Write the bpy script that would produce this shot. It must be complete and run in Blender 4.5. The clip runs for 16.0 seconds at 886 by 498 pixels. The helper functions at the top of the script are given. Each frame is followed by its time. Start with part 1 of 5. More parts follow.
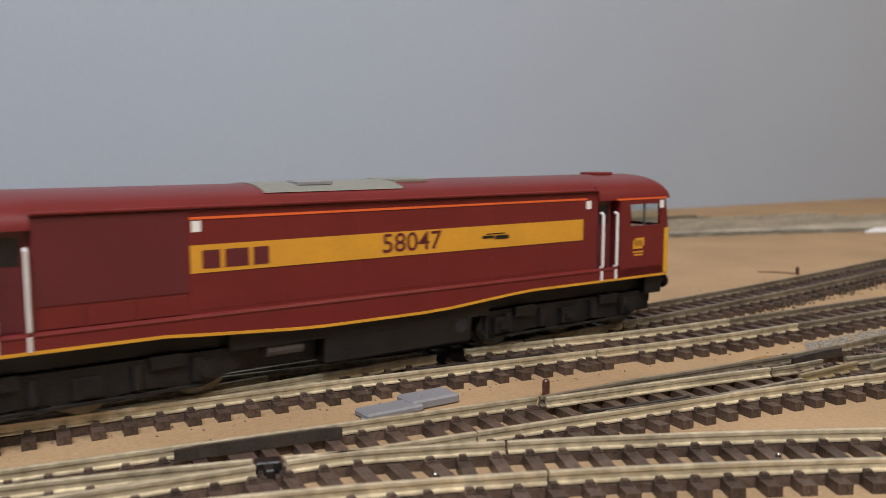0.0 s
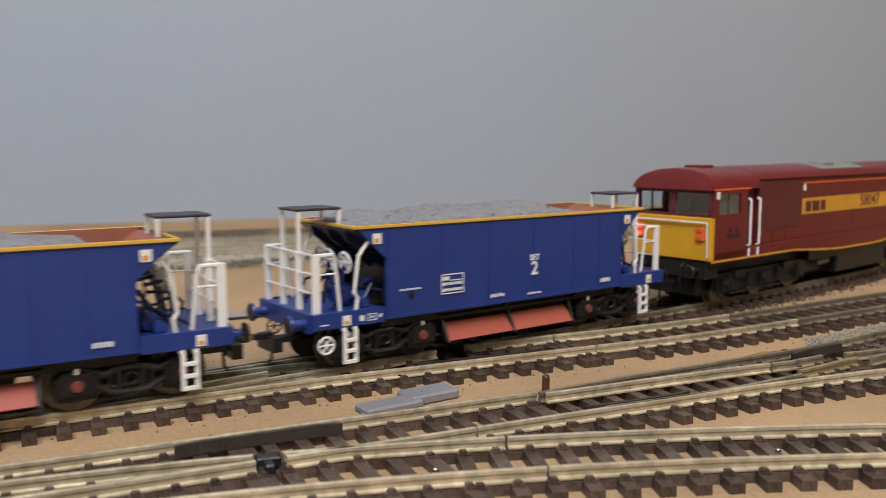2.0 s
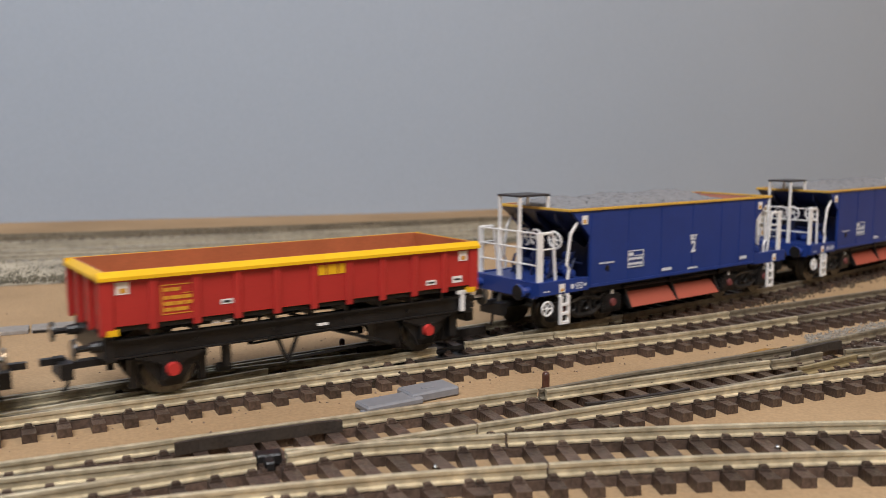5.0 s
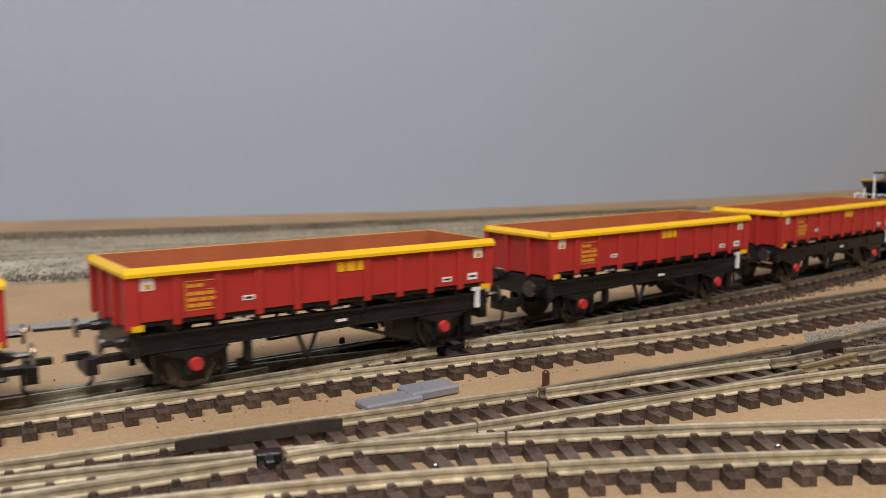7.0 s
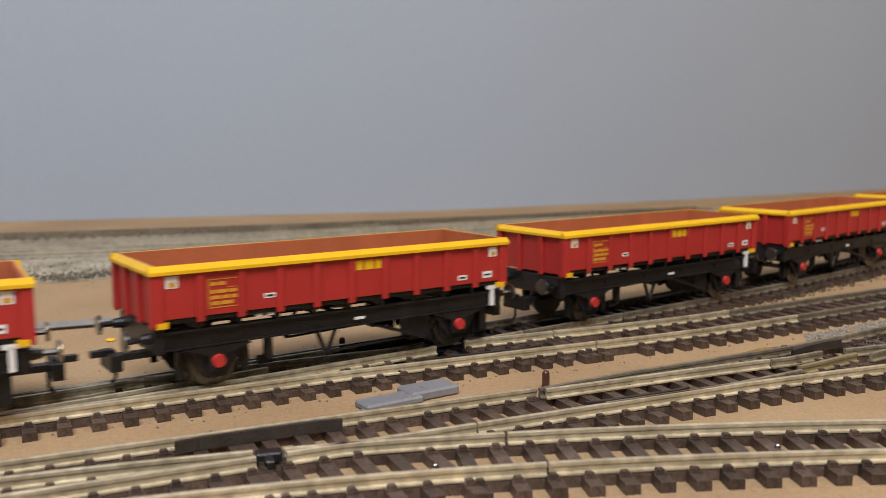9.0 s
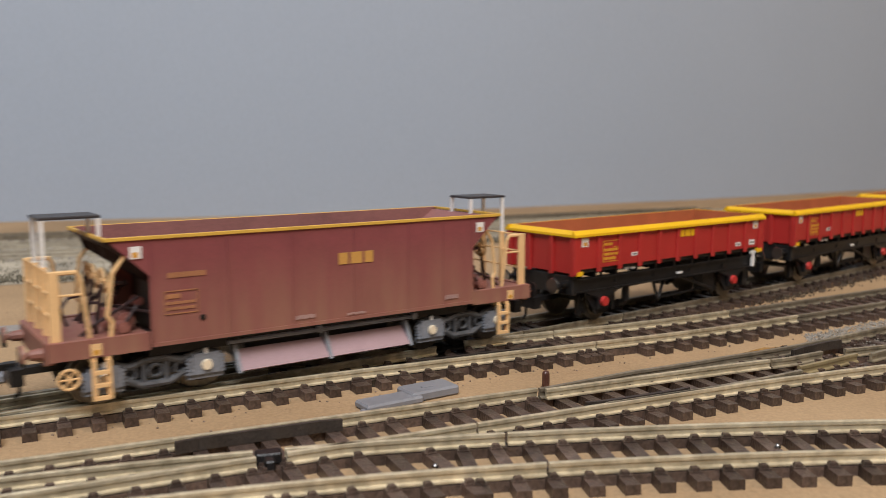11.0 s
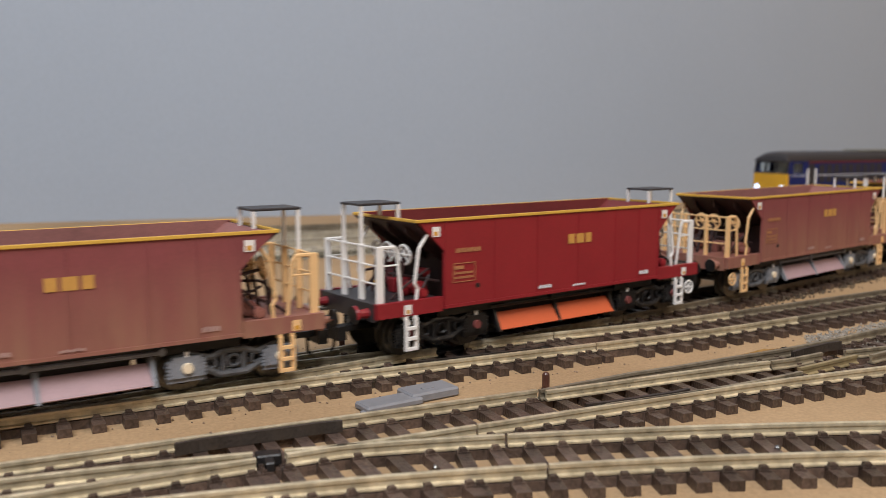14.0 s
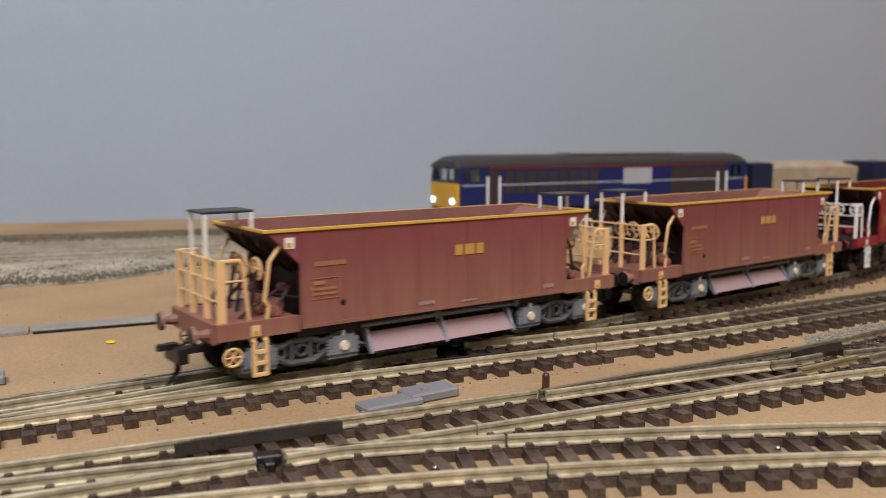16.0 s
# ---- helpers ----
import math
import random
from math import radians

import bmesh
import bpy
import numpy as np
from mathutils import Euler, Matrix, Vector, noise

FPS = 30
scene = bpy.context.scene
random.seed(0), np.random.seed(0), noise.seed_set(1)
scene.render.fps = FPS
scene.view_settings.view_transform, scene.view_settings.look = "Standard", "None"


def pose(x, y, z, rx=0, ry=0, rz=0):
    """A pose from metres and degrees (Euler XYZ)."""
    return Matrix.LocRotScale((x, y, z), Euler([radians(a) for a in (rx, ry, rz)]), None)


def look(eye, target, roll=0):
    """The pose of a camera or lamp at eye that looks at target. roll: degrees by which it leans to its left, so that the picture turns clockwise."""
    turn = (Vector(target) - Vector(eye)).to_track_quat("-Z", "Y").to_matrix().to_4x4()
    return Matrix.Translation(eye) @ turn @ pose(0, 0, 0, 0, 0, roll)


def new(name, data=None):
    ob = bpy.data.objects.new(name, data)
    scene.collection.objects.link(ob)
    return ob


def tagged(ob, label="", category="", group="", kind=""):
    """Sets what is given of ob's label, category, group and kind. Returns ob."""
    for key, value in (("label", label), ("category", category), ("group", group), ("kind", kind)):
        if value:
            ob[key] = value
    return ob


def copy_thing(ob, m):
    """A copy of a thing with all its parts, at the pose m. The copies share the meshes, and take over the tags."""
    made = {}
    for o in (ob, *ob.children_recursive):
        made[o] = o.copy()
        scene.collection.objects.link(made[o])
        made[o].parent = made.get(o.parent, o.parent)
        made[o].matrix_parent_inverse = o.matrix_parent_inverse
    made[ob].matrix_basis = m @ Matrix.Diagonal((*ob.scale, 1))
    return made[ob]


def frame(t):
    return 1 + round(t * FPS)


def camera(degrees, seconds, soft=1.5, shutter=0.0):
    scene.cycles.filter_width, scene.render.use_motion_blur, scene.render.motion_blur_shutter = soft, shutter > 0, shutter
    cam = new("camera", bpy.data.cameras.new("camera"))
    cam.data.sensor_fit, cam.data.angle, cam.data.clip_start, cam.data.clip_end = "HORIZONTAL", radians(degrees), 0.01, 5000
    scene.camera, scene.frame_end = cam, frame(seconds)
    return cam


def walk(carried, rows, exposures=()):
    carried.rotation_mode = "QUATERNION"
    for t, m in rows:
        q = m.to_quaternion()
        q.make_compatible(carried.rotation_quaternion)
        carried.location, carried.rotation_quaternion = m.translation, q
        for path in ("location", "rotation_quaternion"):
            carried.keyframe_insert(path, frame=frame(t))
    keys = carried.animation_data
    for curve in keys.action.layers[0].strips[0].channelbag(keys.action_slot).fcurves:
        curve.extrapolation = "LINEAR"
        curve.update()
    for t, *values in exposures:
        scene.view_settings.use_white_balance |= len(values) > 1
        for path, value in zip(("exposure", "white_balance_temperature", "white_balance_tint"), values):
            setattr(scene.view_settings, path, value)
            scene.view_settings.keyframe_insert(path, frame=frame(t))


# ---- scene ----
# A model railway at true size: 16.5 mm gauge, vehicles at 1:76. Plan numbers are in millimetres, rail tops at z = 0.
MM = 0.001
GROUND = -4.8            # top of the baseboard
SLEEPER_TOP = -2.55
GAUGE = 8.25 + 0.5       # centre line to the middle of a rail head

# ---- camera ----
cam = camera(53.87, 16.0, soft=0.75, shutter=0.28)
cam.data.dof.use_dof = True
cam.data.dof.focus_distance = 0.225
cam.data.dof.aperture_fstop = 24.0
TILT = 7.30              # degrees below level when the hand is at rest
NOD = [(0, .56), (.5, .45), (1, .375), (1.5, .33), (2, .275), (2.5, .26), (3, .235), (3.5, .22), (4, .165), (4.6, .12),
       (5.6, .05), (6.5, .01), (7, 0), (7.5, .03), (8, .037), (8.5, .037), (9, .012), (10.2, .02), (11.5, .037), (12, .05),
       (12.5, .09), (13, .11), (13.5, .11), (14, .12), (14.5, .15), (15, .19), (15.5, .155), (16, .15)]
walk(cam, [(t, pose(0, 0, 0.06046, 90 - TILT + a, 0, 0)) for t, a in NOD])

# ---- light ----
world = bpy.data.worlds.new("room_air")
world.use_nodes = True
world.node_tree.nodes["Background"].inputs["Color"].default_value = (0.9, 0.93, 1.0, 1)
world.node_tree.nodes["Background"].inputs["Strength"].default_value = 0.02
scene.world = world
scene.view_settings.exposure = 0.0


def area_lamp(name, x, y, z, tx, ty, tz, sx, sy, watts, colour):
    data = bpy.data.lights.new(name, "AREA")
    data.shape, data.size, data.size_y = "RECTANGLE", sx, sy
    data.energy, data.color = watts, colour
    ob = new(name, data)
    ob.matrix_world = look((x, y, z), (tx, ty, tz))
    return ob


area_lamp("ceiling_lamp", -0.08, -0.68, 1.36, -0.04, 0.05, 0, 1.2, 0.5, 33, (0.95, 0.965, 1.0))
area_lamp("ceiling_lamp", 1.3, -0.1, 1.2, 1.0, 1.1, 0.1, 0.5, 0.5, 9.8, (1.0, 0.77, 0.55))


# ---- materials ----
def nodes_of(name):
    m = bpy.data.materials.new(name)
    m.use_nodes = True
    nt = m.node_tree
    return m, nt, nt.nodes["Principled BSDF"]


def material(name, colour, rough=0.5, metal=0.0, vary=0.15, grain=900.0, patch=60.0, bump=0.0, tint=None, coat=0.0, per_object=0.0, spec=0.5):
    """Paint, plastic, metal or card: colour varied at two scales, with fine relief. grain, patch: marks per metre."""
    m, nt, b = nodes_of(name)
    N, L = nt.nodes, nt.links
    tc = N.new("ShaderNodeTexCoord")
    n1, n2 = N.new("ShaderNodeTexNoise"), N.new("ShaderNodeTexNoise")
    for n, s, d in ((n1, patch, 3.0), (n2, grain, 4.0)):
        n.inputs["Scale"].default_value, n.inputs["Detail"].default_value = s, d
        L.new(tc.outputs["Object"], n.inputs["Vector"])
    mixf = N.new("ShaderNodeMath")
    mixf.operation = "ADD"
    L.new(n1.outputs["Fac"], mixf.inputs[0])
    L.new(n2.outputs["Fac"], mixf.inputs[1])
    ramp = N.new("ShaderNodeMapRange")
    ramp.inputs["From Min"].default_value, ramp.inputs["From Max"].default_value = 0.7, 1.3
    L.new(mixf.outputs[0], ramp.inputs["Value"])
    mix = N.new("ShaderNodeMix")
    mix.data_type = "RGBA"
    dark = tint or tuple(c * (1 - vary) for c in colour)
    light = tuple(min(1, c * (1 + vary)) for c in colour)
    mix.inputs["A"].default_value, mix.inputs["B"].default_value = (*dark, 1), (*light, 1)
    L.new(ramp.outputs[0], mix.inputs["Factor"])
    out = mix.outputs["Result"]
    if per_object:
        info = N.new("ShaderNodeObjectInfo")
        hsv = N.new("ShaderNodeHueSaturation")
        rng = N.new("ShaderNodeMapRange")
        rng.inputs["To Min"].default_value, rng.inputs["To Max"].default_value = 1 - per_object, 1 + per_object
        L.new(info.outputs["Random"], rng.inputs["Value"])
        L.new(rng.outputs[0], hsv.inputs["Value"])
        L.new(out, hsv.inputs["Color"])
        out = hsv.outputs["Color"]
    L.new(out, b.inputs["Base Color"])
    rr = N.new("ShaderNodeMapRange")
    rr.inputs["To Min"].default_value, rr.inputs["To Max"].default_value = max(0.02, rough - 0.1), min(1, rough + 0.1)
    L.new(n2.outputs["Fac"], rr.inputs["Value"])
    L.new(rr.outputs[0], b.inputs["Roughness"])
    b.inputs["Metallic"].default_value = metal
    b.inputs["Specular IOR Level"].default_value = spec
    if coat:
        b.inputs["Coat Weight"].default_value, b.inputs["Coat Roughness"].default_value = coat, 0.2
    if bump:
        bp = N.new("ShaderNodeBump")
        bp.inputs["Strength"].default_value, bp.inputs["Distance"].default_value = 0.6, bump * MM
        L.new(n2.outputs["Fac"], bp.inputs["Height"])
        L.new(bp.outputs[0], b.inputs["Normal"])
    return m


def glow(name, colour, strength):
    m, nt, b = nodes_of(name)
    b.inputs["Base Color"].default_value = (*colour, 1)
    b.inputs["Emission Color"].default_value = (*colour, 1)
    b.inputs["Emission Strength"].default_value = strength
    return m


M_BOARD = material("baseboard_mdf", (0.395, 0.268, 0.153), 0.78, vary=0.13, grain=1100, patch=16, bump=0.35, spec=0.2, tint=(0.305, 0.203, 0.113))
M_WALL = material("painted_backscene", (0.360, 0.416, 0.500), 0.7, vary=0.035, grain=300, patch=2.2, bump=0.1, spec=0.2)
M_ROOM = material("room_paint", (0.62, 0.58, 0.53), 0.8, vary=0.05, grain=200, patch=3)
M_RAIL = material("nickel_silver_rail", (0.62, 0.54, 0.385), 0.42, metal=0.45, vary=0.22, grain=420, patch=60, bump=0.06, tint=(0.38, 0.32, 0.215))
M_RAIL_OLD = material("tarnished_rail", (0.42, 0.36, 0.255), 0.40, metal=0.55, vary=0.3, grain=420, patch=60, bump=0.1, tint=(0.22, 0.185, 0.135))
M_RAIL_DULL = material("dull_brown_rail", (0.235, 0.20, 0.145), 0.5, metal=0.35, vary=0.3, grain=420, patch=40, bump=0.1, tint=(0.12, 0.098, 0.07))
M_BRASS = material("brassy_rail", (0.40, 0.32, 0.18), 0.38, metal=0.5, vary=0.25, grain=420, patch=90, bump=0.1)
M_SLEEPER = material("sleeper_plastic", (0.080, 0.053, 0.041), 0.36, vary=0.5, grain=1300, patch=220, bump=0.5, per_object=0.3)
M_BALLAST = material("ballast_grey", (0.26, 0.235, 0.20), 0.9, vary=0.45, grain=900, patch=500, bump=0.5)
M_GREYP = material("grey_plastic", (0.205, 0.207, 0.225), 0.55, vary=0.12, grain=600, patch=60, bump=0.1)


# ---- building helpers ----
def mesh_of(name, bm, mats, bevel=0.0, smooth=False):
    """A mesh from a bmesh in millimetres."""
    if bevel:
        bmesh.ops.bevel(bm, geom=bm.edges[:], offset=bevel, segments=1, affect="EDGES", clamp_overlap=True)
    bmesh.ops.scale(bm, vec=(MM, MM, MM), verts=bm.verts[:])
    me = bpy.data.meshes.new(name)
    bm.to_mesh(me)
    bm.free()
    for m in (mats if isinstance(mats, (list, tuple)) else [mats]):
        me.materials.append(m)
    if smooth:
        for p in me.polygons:
            p.use_smooth = True
        me.set_sharp_from_angle(angle=radians(32))
    return me


def part(name, bm, mats, parent=None, label="", bevel=0.0, smooth=False):
    ob = new(name, bm if isinstance(bm, bpy.types.Mesh) else mesh_of(name, bm, mats, bevel, smooth))
    if parent:
        ob.parent = parent
    return tagged(ob, label)


def box(bm, x0, x1, y0, y1, z0, z1, mat=0):
    vs = [bm.verts.new((x, y, z)) for x in (x0, x1) for y in (y0, y1) for z in (z0, z1)]
    for f in ((0, 1, 3, 2), (4, 6, 7, 5), (0, 4, 5, 1), (2, 3, 7, 6), (0, 2, 6, 4), (1, 5, 7, 3)):
        bm.faces.new([vs[i] for i in f]).material_index = mat
    return vs


def block(x0, x1, y0, y1, z0, z1):
    bm = bmesh.new()
    box(bm, x0, x1, y0, y1, z0, z1)
    return bm


def rod(bm, a, b, r, n=8, r2=None):
    a, b = Vector(a), Vector(b)
    d = b - a
    m = Matrix.Translation((a + b) / 2) @ d.to_track_quat("Z", "Y").to_matrix().to_4x4()
    bmesh.ops.create_cone(bm, cap_ends=True, segments=n, radius1=r, radius2=r if r2 is None else r2, depth=d.length, matrix=m)


def wire(bm, pts, r, n=6):
    for a, b in zip(pts, pts[1:]):
        rod(bm, a, b, r, n)
    for p in pts[1:-1]:
        bmesh.ops.create_icosphere(bm, subdivisions=1, radius=r * 1.02, matrix=Matrix.Translation(p))


def prism(bm, outline, y0, y1, mat=0):
    """A solid between y0 and y1 from an outline of (x, z)."""
    a = [bm.verts.new((x, y0, z)) for x, z in outline]
    b = [bm.verts.new((x, y1, z)) for x, z in outline]
    fs = [bm.faces.new(a), bm.faces.new(b[::-1])]
    for i in range(len(a)):
        j = (i + 1) % len(a)
        fs.append(bm.faces.new((a[j], a[i], b[i], b[j])))
    for f in fs:
        f.material_index = mat
    return fs


def fix(bm):
    bmesh.ops.recalc_face_normals(bm, faces=bm.faces[:])
    return bm


# ---- plan of the tracks ----
class Line:
    """A centre line by its headings (degrees) at distances along it, through one known point."""

    def __init__(self, knots, at, x, y):
        ks = [k for k, _ in knots]
        hs = [radians(h) for _, h in knots]
        self.s = np.arange(ks[0], ks[-1] + 2.0, 2.0)
        self.h = np.interp(self.s, ks, hs)
        mid = (self.h[1:] + self.h[:-1]) / 2
        self.x = np.concatenate([[0], np.cumsum(np.cos(mid) * 2.0)])
        self.y = np.concatenate([[0], np.cumsum(np.sin(mid) * 2.0)])
        self.x += x - np.interp(at, self.s, self.x)
        self.y += y - np.interp(at, self.s, self.y)

    def at(self, s, side=0.0):
        h = float(np.interp(s, self.s, self.h))
        return (float(np.interp(s, self.s, self.x)) - math.sin(h) * side, float(np.interp(s, self.s, self.y)) + math.cos(h) * side, h)


    def beside(self, s, other):
        """How far to the left of this line, square to it at s, the other line lies."""
        x, y, h = self.at(s)
        dx, dy = other.x - x, other.y - y
        along = dx * math.cos(h) + dy * math.sin(h)
        i = int(np.argmin(np.abs(along) + 0.2 * np.hypot(dx, dy)))
        return float(-dx[i] * math.sin(h) + dy[i] * math.cos(h))


# C: the train's line; A: the straight route it leaves; B and D: the nearer pair; E and F: beyond the train
C = Line([(-2600, 2), (-420, 2), (-60, 27.6), (0, 31.5), (80, 34.9), (160, 36.3), (240, 37.5), (320, 39.4), (420, 41.4), (560, 41), (900, 20), (2900, 20)], 60, -77.5, 207.0)
A = Line([(-140, 27.6), (-60, 27.8), (-40, 25.5), (50, 24.4), (70, 27), (110, 30.5), (900, 30.5), (1400, 22)], -50, -33.3, 227.8)
B = Line([(-1900, 4), (-500, 4), (-200, 24.6), (0, 24.6), (110, 17.5), (700, 17.5)], 0, 54.2, 211.2)
B2 = Line([(-40, 24.6), (0, 26.3), (40, 31.5), (70, 34.5), (130, 33.5), (600, 33.5)], 0, 54.2, 211.2)
D = Line([(-140, 24.0), (-70, 19.0), (0, 10.5), (50, 6.0), (100, 2.4), (700, 1.0)], 0, 0.3, 162.9)
E = Line([(-1300, 14), (-250, 18), (0, 28), (150, 29.6), (350, 27), (3600, 24)], 0, -2.0, 557.0)
FAR_FRONT, FAR_SPEED, FAR_LIFT = 130.0, 150.0, 0.0

# ---- setting ----
bm = bmesh.new()
box(bm, -2900, 3900, -1500, 3110, GROUND - 12, GROUND)
baseboard = tagged(part("ground", bm, M_BOARD), "tan fibreboard layout base under the model tracks", "baseboard", kind="structure")


def backscene():
    """The painted board that closes the layout, slightly bowed in plan."""
    bm = bmesh.new()
    pts = [(-2800, -205), (-1200, 375), (-326, 684), (-22, 776), (250, 916), (526, 1090), (1000, 1376), (2600, 2336), (3900, 3100)]
    lo = [(x, y) for x, y in pts]
    rows = []
    for dy in (0, 9):
        rows.append([[bm.verts.new((x, y + dy, z)) for x, y in lo] for z in (GROUND, 1650)])
    for r, flip in ((rows[0], False), (rows[1], True)):
        for i in range(len(lo) - 1):
            f = (r[0][i], r[0][i + 1], r[1][i + 1], r[1][i])
            bm.faces.new(f[::-1] if flip else f)
    for i in range(len(lo) - 1):
        bm.faces.new((rows[0][1][i], rows[0][1][i + 1], rows[1][1][i + 1], rows[1][1][i]))
    return tagged(part("backdrop", fix(bm), M_WALL, smooth=True), "plain blue-grey painted backscene board behind the layout", "backscene", kind="structure")


backscene()
tagged(part("ceiling", block(-2900, 3900, -1600, 3100, 1650, 1680), M_ROOM), "plain off-white room ceiling", "ceiling", kind="structure")
tagged(part("wall_south", block(-2900, 3900, -1640, -1600, -900, 1650), M_ROOM), "plain off-white room wall", "wall", kind="structure")
tagged(part("wall_west", block(-2940, -2900, -1640, 3100, -900, 1650), M_ROOM), "plain off-white room wall", "wall", kind="structure")
tagged(part("wall_east", block(3900, 3940, -1640, 3100, -900, 1650), M_ROOM), "plain off-white room wall", "wall", kind="structure")

PROFILE = [(-1.0, -2.5), (1.0, -2.5), (1.0, -2.15), (0.3, -1.9), (0.3, -0.95), (0.55, -0.75), (0.55, -0.06), (0.48, 0), (-0.48, 0), (-0.55, -0.06), (-0.55, -0.75), (-0.3, -0.95), (-0.3, -1.9), (-1.0, -2.15)]


def rail_mesh(line, s0, s1, side, step=6.0, lift=0.0):
    bm = bmesh.new()
    n = max(2, int(abs(s1 - s0) / step))
    rings = []
    for i in range(n + 1):
        s = s0 + (s1 - s0) * i / n
        o = side(s) if callable(side) else side
        rings.append([bm.verts.new((*line.at(s, o + a)[:2], z + lift)) for a, z in PROFILE])
    k = len(PROFILE)
    for r, q in zip(rings, rings[1:]):
        for i in range(k):
            bm.faces.new((r[i], q[i], q[(i + 1) % k], r[(i + 1) % k]))
    bm.faces.new(rings[0])
    bm.faces.new(rings[-1][::-1])
    return fix(bm)


def sleeper_mesh(name, y0, y1, chairs, wide=3.1):
    """One sleeper across its track, with a chair each side of every rail that it carries."""
    bm = bmesh.new()
    vs = box(bm, -wide / 2, wide / 2, y0, y1, GROUND, SLEEPER_TOP)
    for v in vs:
        if v.co.z > GROUND + 1:
            v.co.x *= 0.93
            v.co.y += 0.15 if v.co.y == y0 else -0.15
    for c in chairs:
        for d in (-1.45, 1.45):
            box(bm, -1.3, 1.3, c + d - 0.95, c + d + 0.95, SLEEPER_TOP - 0.05, SLEEPER_TOP + 0.28)
            vs = box(bm, -0.95, 0.95, c + d - 0.6, c + d + 0.6, SLEEPER_TOP + 0.25, SLEEPER_TOP + 0.95)
            for v in vs:
                if v.co.z > SLEEPER_TOP + 0.5:
                    v.co.x *= 0.7
    return mesh_of(name, fix(bm), M_SLEEPER)


SLEEPER = sleeper_mesh("sleeper", -14.8, 14.8, (-GAUGE, GAUGE))

# ---- paints of the vehicles ----
def paint(name, colour, rough=0.38, vary=0.10, **kw):
    return material(name, colour, rough, vary=vary, grain=1800, patch=90, bump=0.015, **kw)


M_BLUE = paint("blue_paint", (0.014, 0.038, 0.195), 0.42)
M_RED = paint("bright_red_paint", (0.40, 0.026, 0.022), 0.42)
M_CRIMSON = paint("crimson_paint", (0.25, 0.016, 0.022), 0.42)
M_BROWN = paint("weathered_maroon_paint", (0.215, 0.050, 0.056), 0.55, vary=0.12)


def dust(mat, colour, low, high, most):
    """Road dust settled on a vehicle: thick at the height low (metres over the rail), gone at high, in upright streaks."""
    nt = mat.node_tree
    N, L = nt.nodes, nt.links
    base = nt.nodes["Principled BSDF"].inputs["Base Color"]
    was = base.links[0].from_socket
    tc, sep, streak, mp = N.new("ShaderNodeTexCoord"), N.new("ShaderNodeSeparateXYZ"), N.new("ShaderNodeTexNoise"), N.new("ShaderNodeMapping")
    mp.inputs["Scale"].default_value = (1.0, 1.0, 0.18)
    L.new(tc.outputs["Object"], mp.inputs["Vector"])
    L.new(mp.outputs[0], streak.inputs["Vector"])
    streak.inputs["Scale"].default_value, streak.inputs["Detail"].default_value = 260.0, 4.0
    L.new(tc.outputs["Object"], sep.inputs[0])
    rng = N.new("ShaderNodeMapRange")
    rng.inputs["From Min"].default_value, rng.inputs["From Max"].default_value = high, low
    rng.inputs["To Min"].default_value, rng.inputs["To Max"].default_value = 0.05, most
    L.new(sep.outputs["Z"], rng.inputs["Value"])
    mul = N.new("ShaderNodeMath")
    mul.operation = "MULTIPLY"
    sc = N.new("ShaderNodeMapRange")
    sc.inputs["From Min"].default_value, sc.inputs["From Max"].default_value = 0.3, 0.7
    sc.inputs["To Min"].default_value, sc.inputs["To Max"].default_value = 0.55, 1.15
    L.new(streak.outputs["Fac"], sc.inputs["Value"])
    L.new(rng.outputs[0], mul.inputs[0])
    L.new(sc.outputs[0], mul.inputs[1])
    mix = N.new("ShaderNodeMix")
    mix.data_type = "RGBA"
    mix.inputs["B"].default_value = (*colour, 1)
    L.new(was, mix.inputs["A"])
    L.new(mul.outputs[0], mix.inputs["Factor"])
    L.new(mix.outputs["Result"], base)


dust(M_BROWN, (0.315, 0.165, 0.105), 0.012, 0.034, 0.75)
M_MAROON = paint("maroon_paint", (0.142, 0.018, 0.017), 0.34, spec=0.35)
M_MAROON_DARK = paint("dark_maroon_grille", (0.105, 0.016, 0.021), 0.35)
M_GOLD = paint("gold_paint", (0.62, 0.30, 0.028), 0.4)
M_YELLOW = paint("yellow_paint", (0.80, 0.46, 0.010), 0.4)
M_NOSE = paint("golden_yellow_nose", (0.64, 0.34, 0.018), 0.4)
# Shade below the hopper ends, put into colour; the brown also makes a badge.
M_SHADE_BADGE_BROWN = paint("shade_and_badge_brown", (0.030, 0.012, 0.012), 0.6)
M_SHADE_NAVY = paint("shade_navy", (0.008, 0.014, 0.055), 0.35)
M_RIM = paint("dull_yellow_rim", (0.62, 0.37, 0.06), 0.5)
M_ORANGE = paint("orange_line", (0.75, 0.13, 0.03), 0.4)
M_WHITE = paint("white_plastic", (0.78, 0.76, 0.74), 0.45, vary=0.05)
M_CREAM = paint("cream_plastic", (0.78, 0.50, 0.24), 0.5, vary=0.08)
M_BLACK = material("black_underframe", (0.0125, 0.0115, 0.0115), 0.36, vary=0.5, grain=1500, patch=200, bump=0.15, spec=0.45)
M_BOGIE = material("grey_weathered_bogie", (0.075, 0.078, 0.085), 0.55, vary=0.4, grain=1500, patch=200, bump=0.15)
M_BOGIE_LIGHT = material("pale_grey_bogie_end", (0.215, 0.23, 0.26), 0.55, vary=0.25, grain=1500, patch=200, bump=0.12)
M_AIR_TANK = material("dark_air_tank", (0.075, 0.072, 0.07), 0.4, vary=0.4, grain=1500, patch=200)
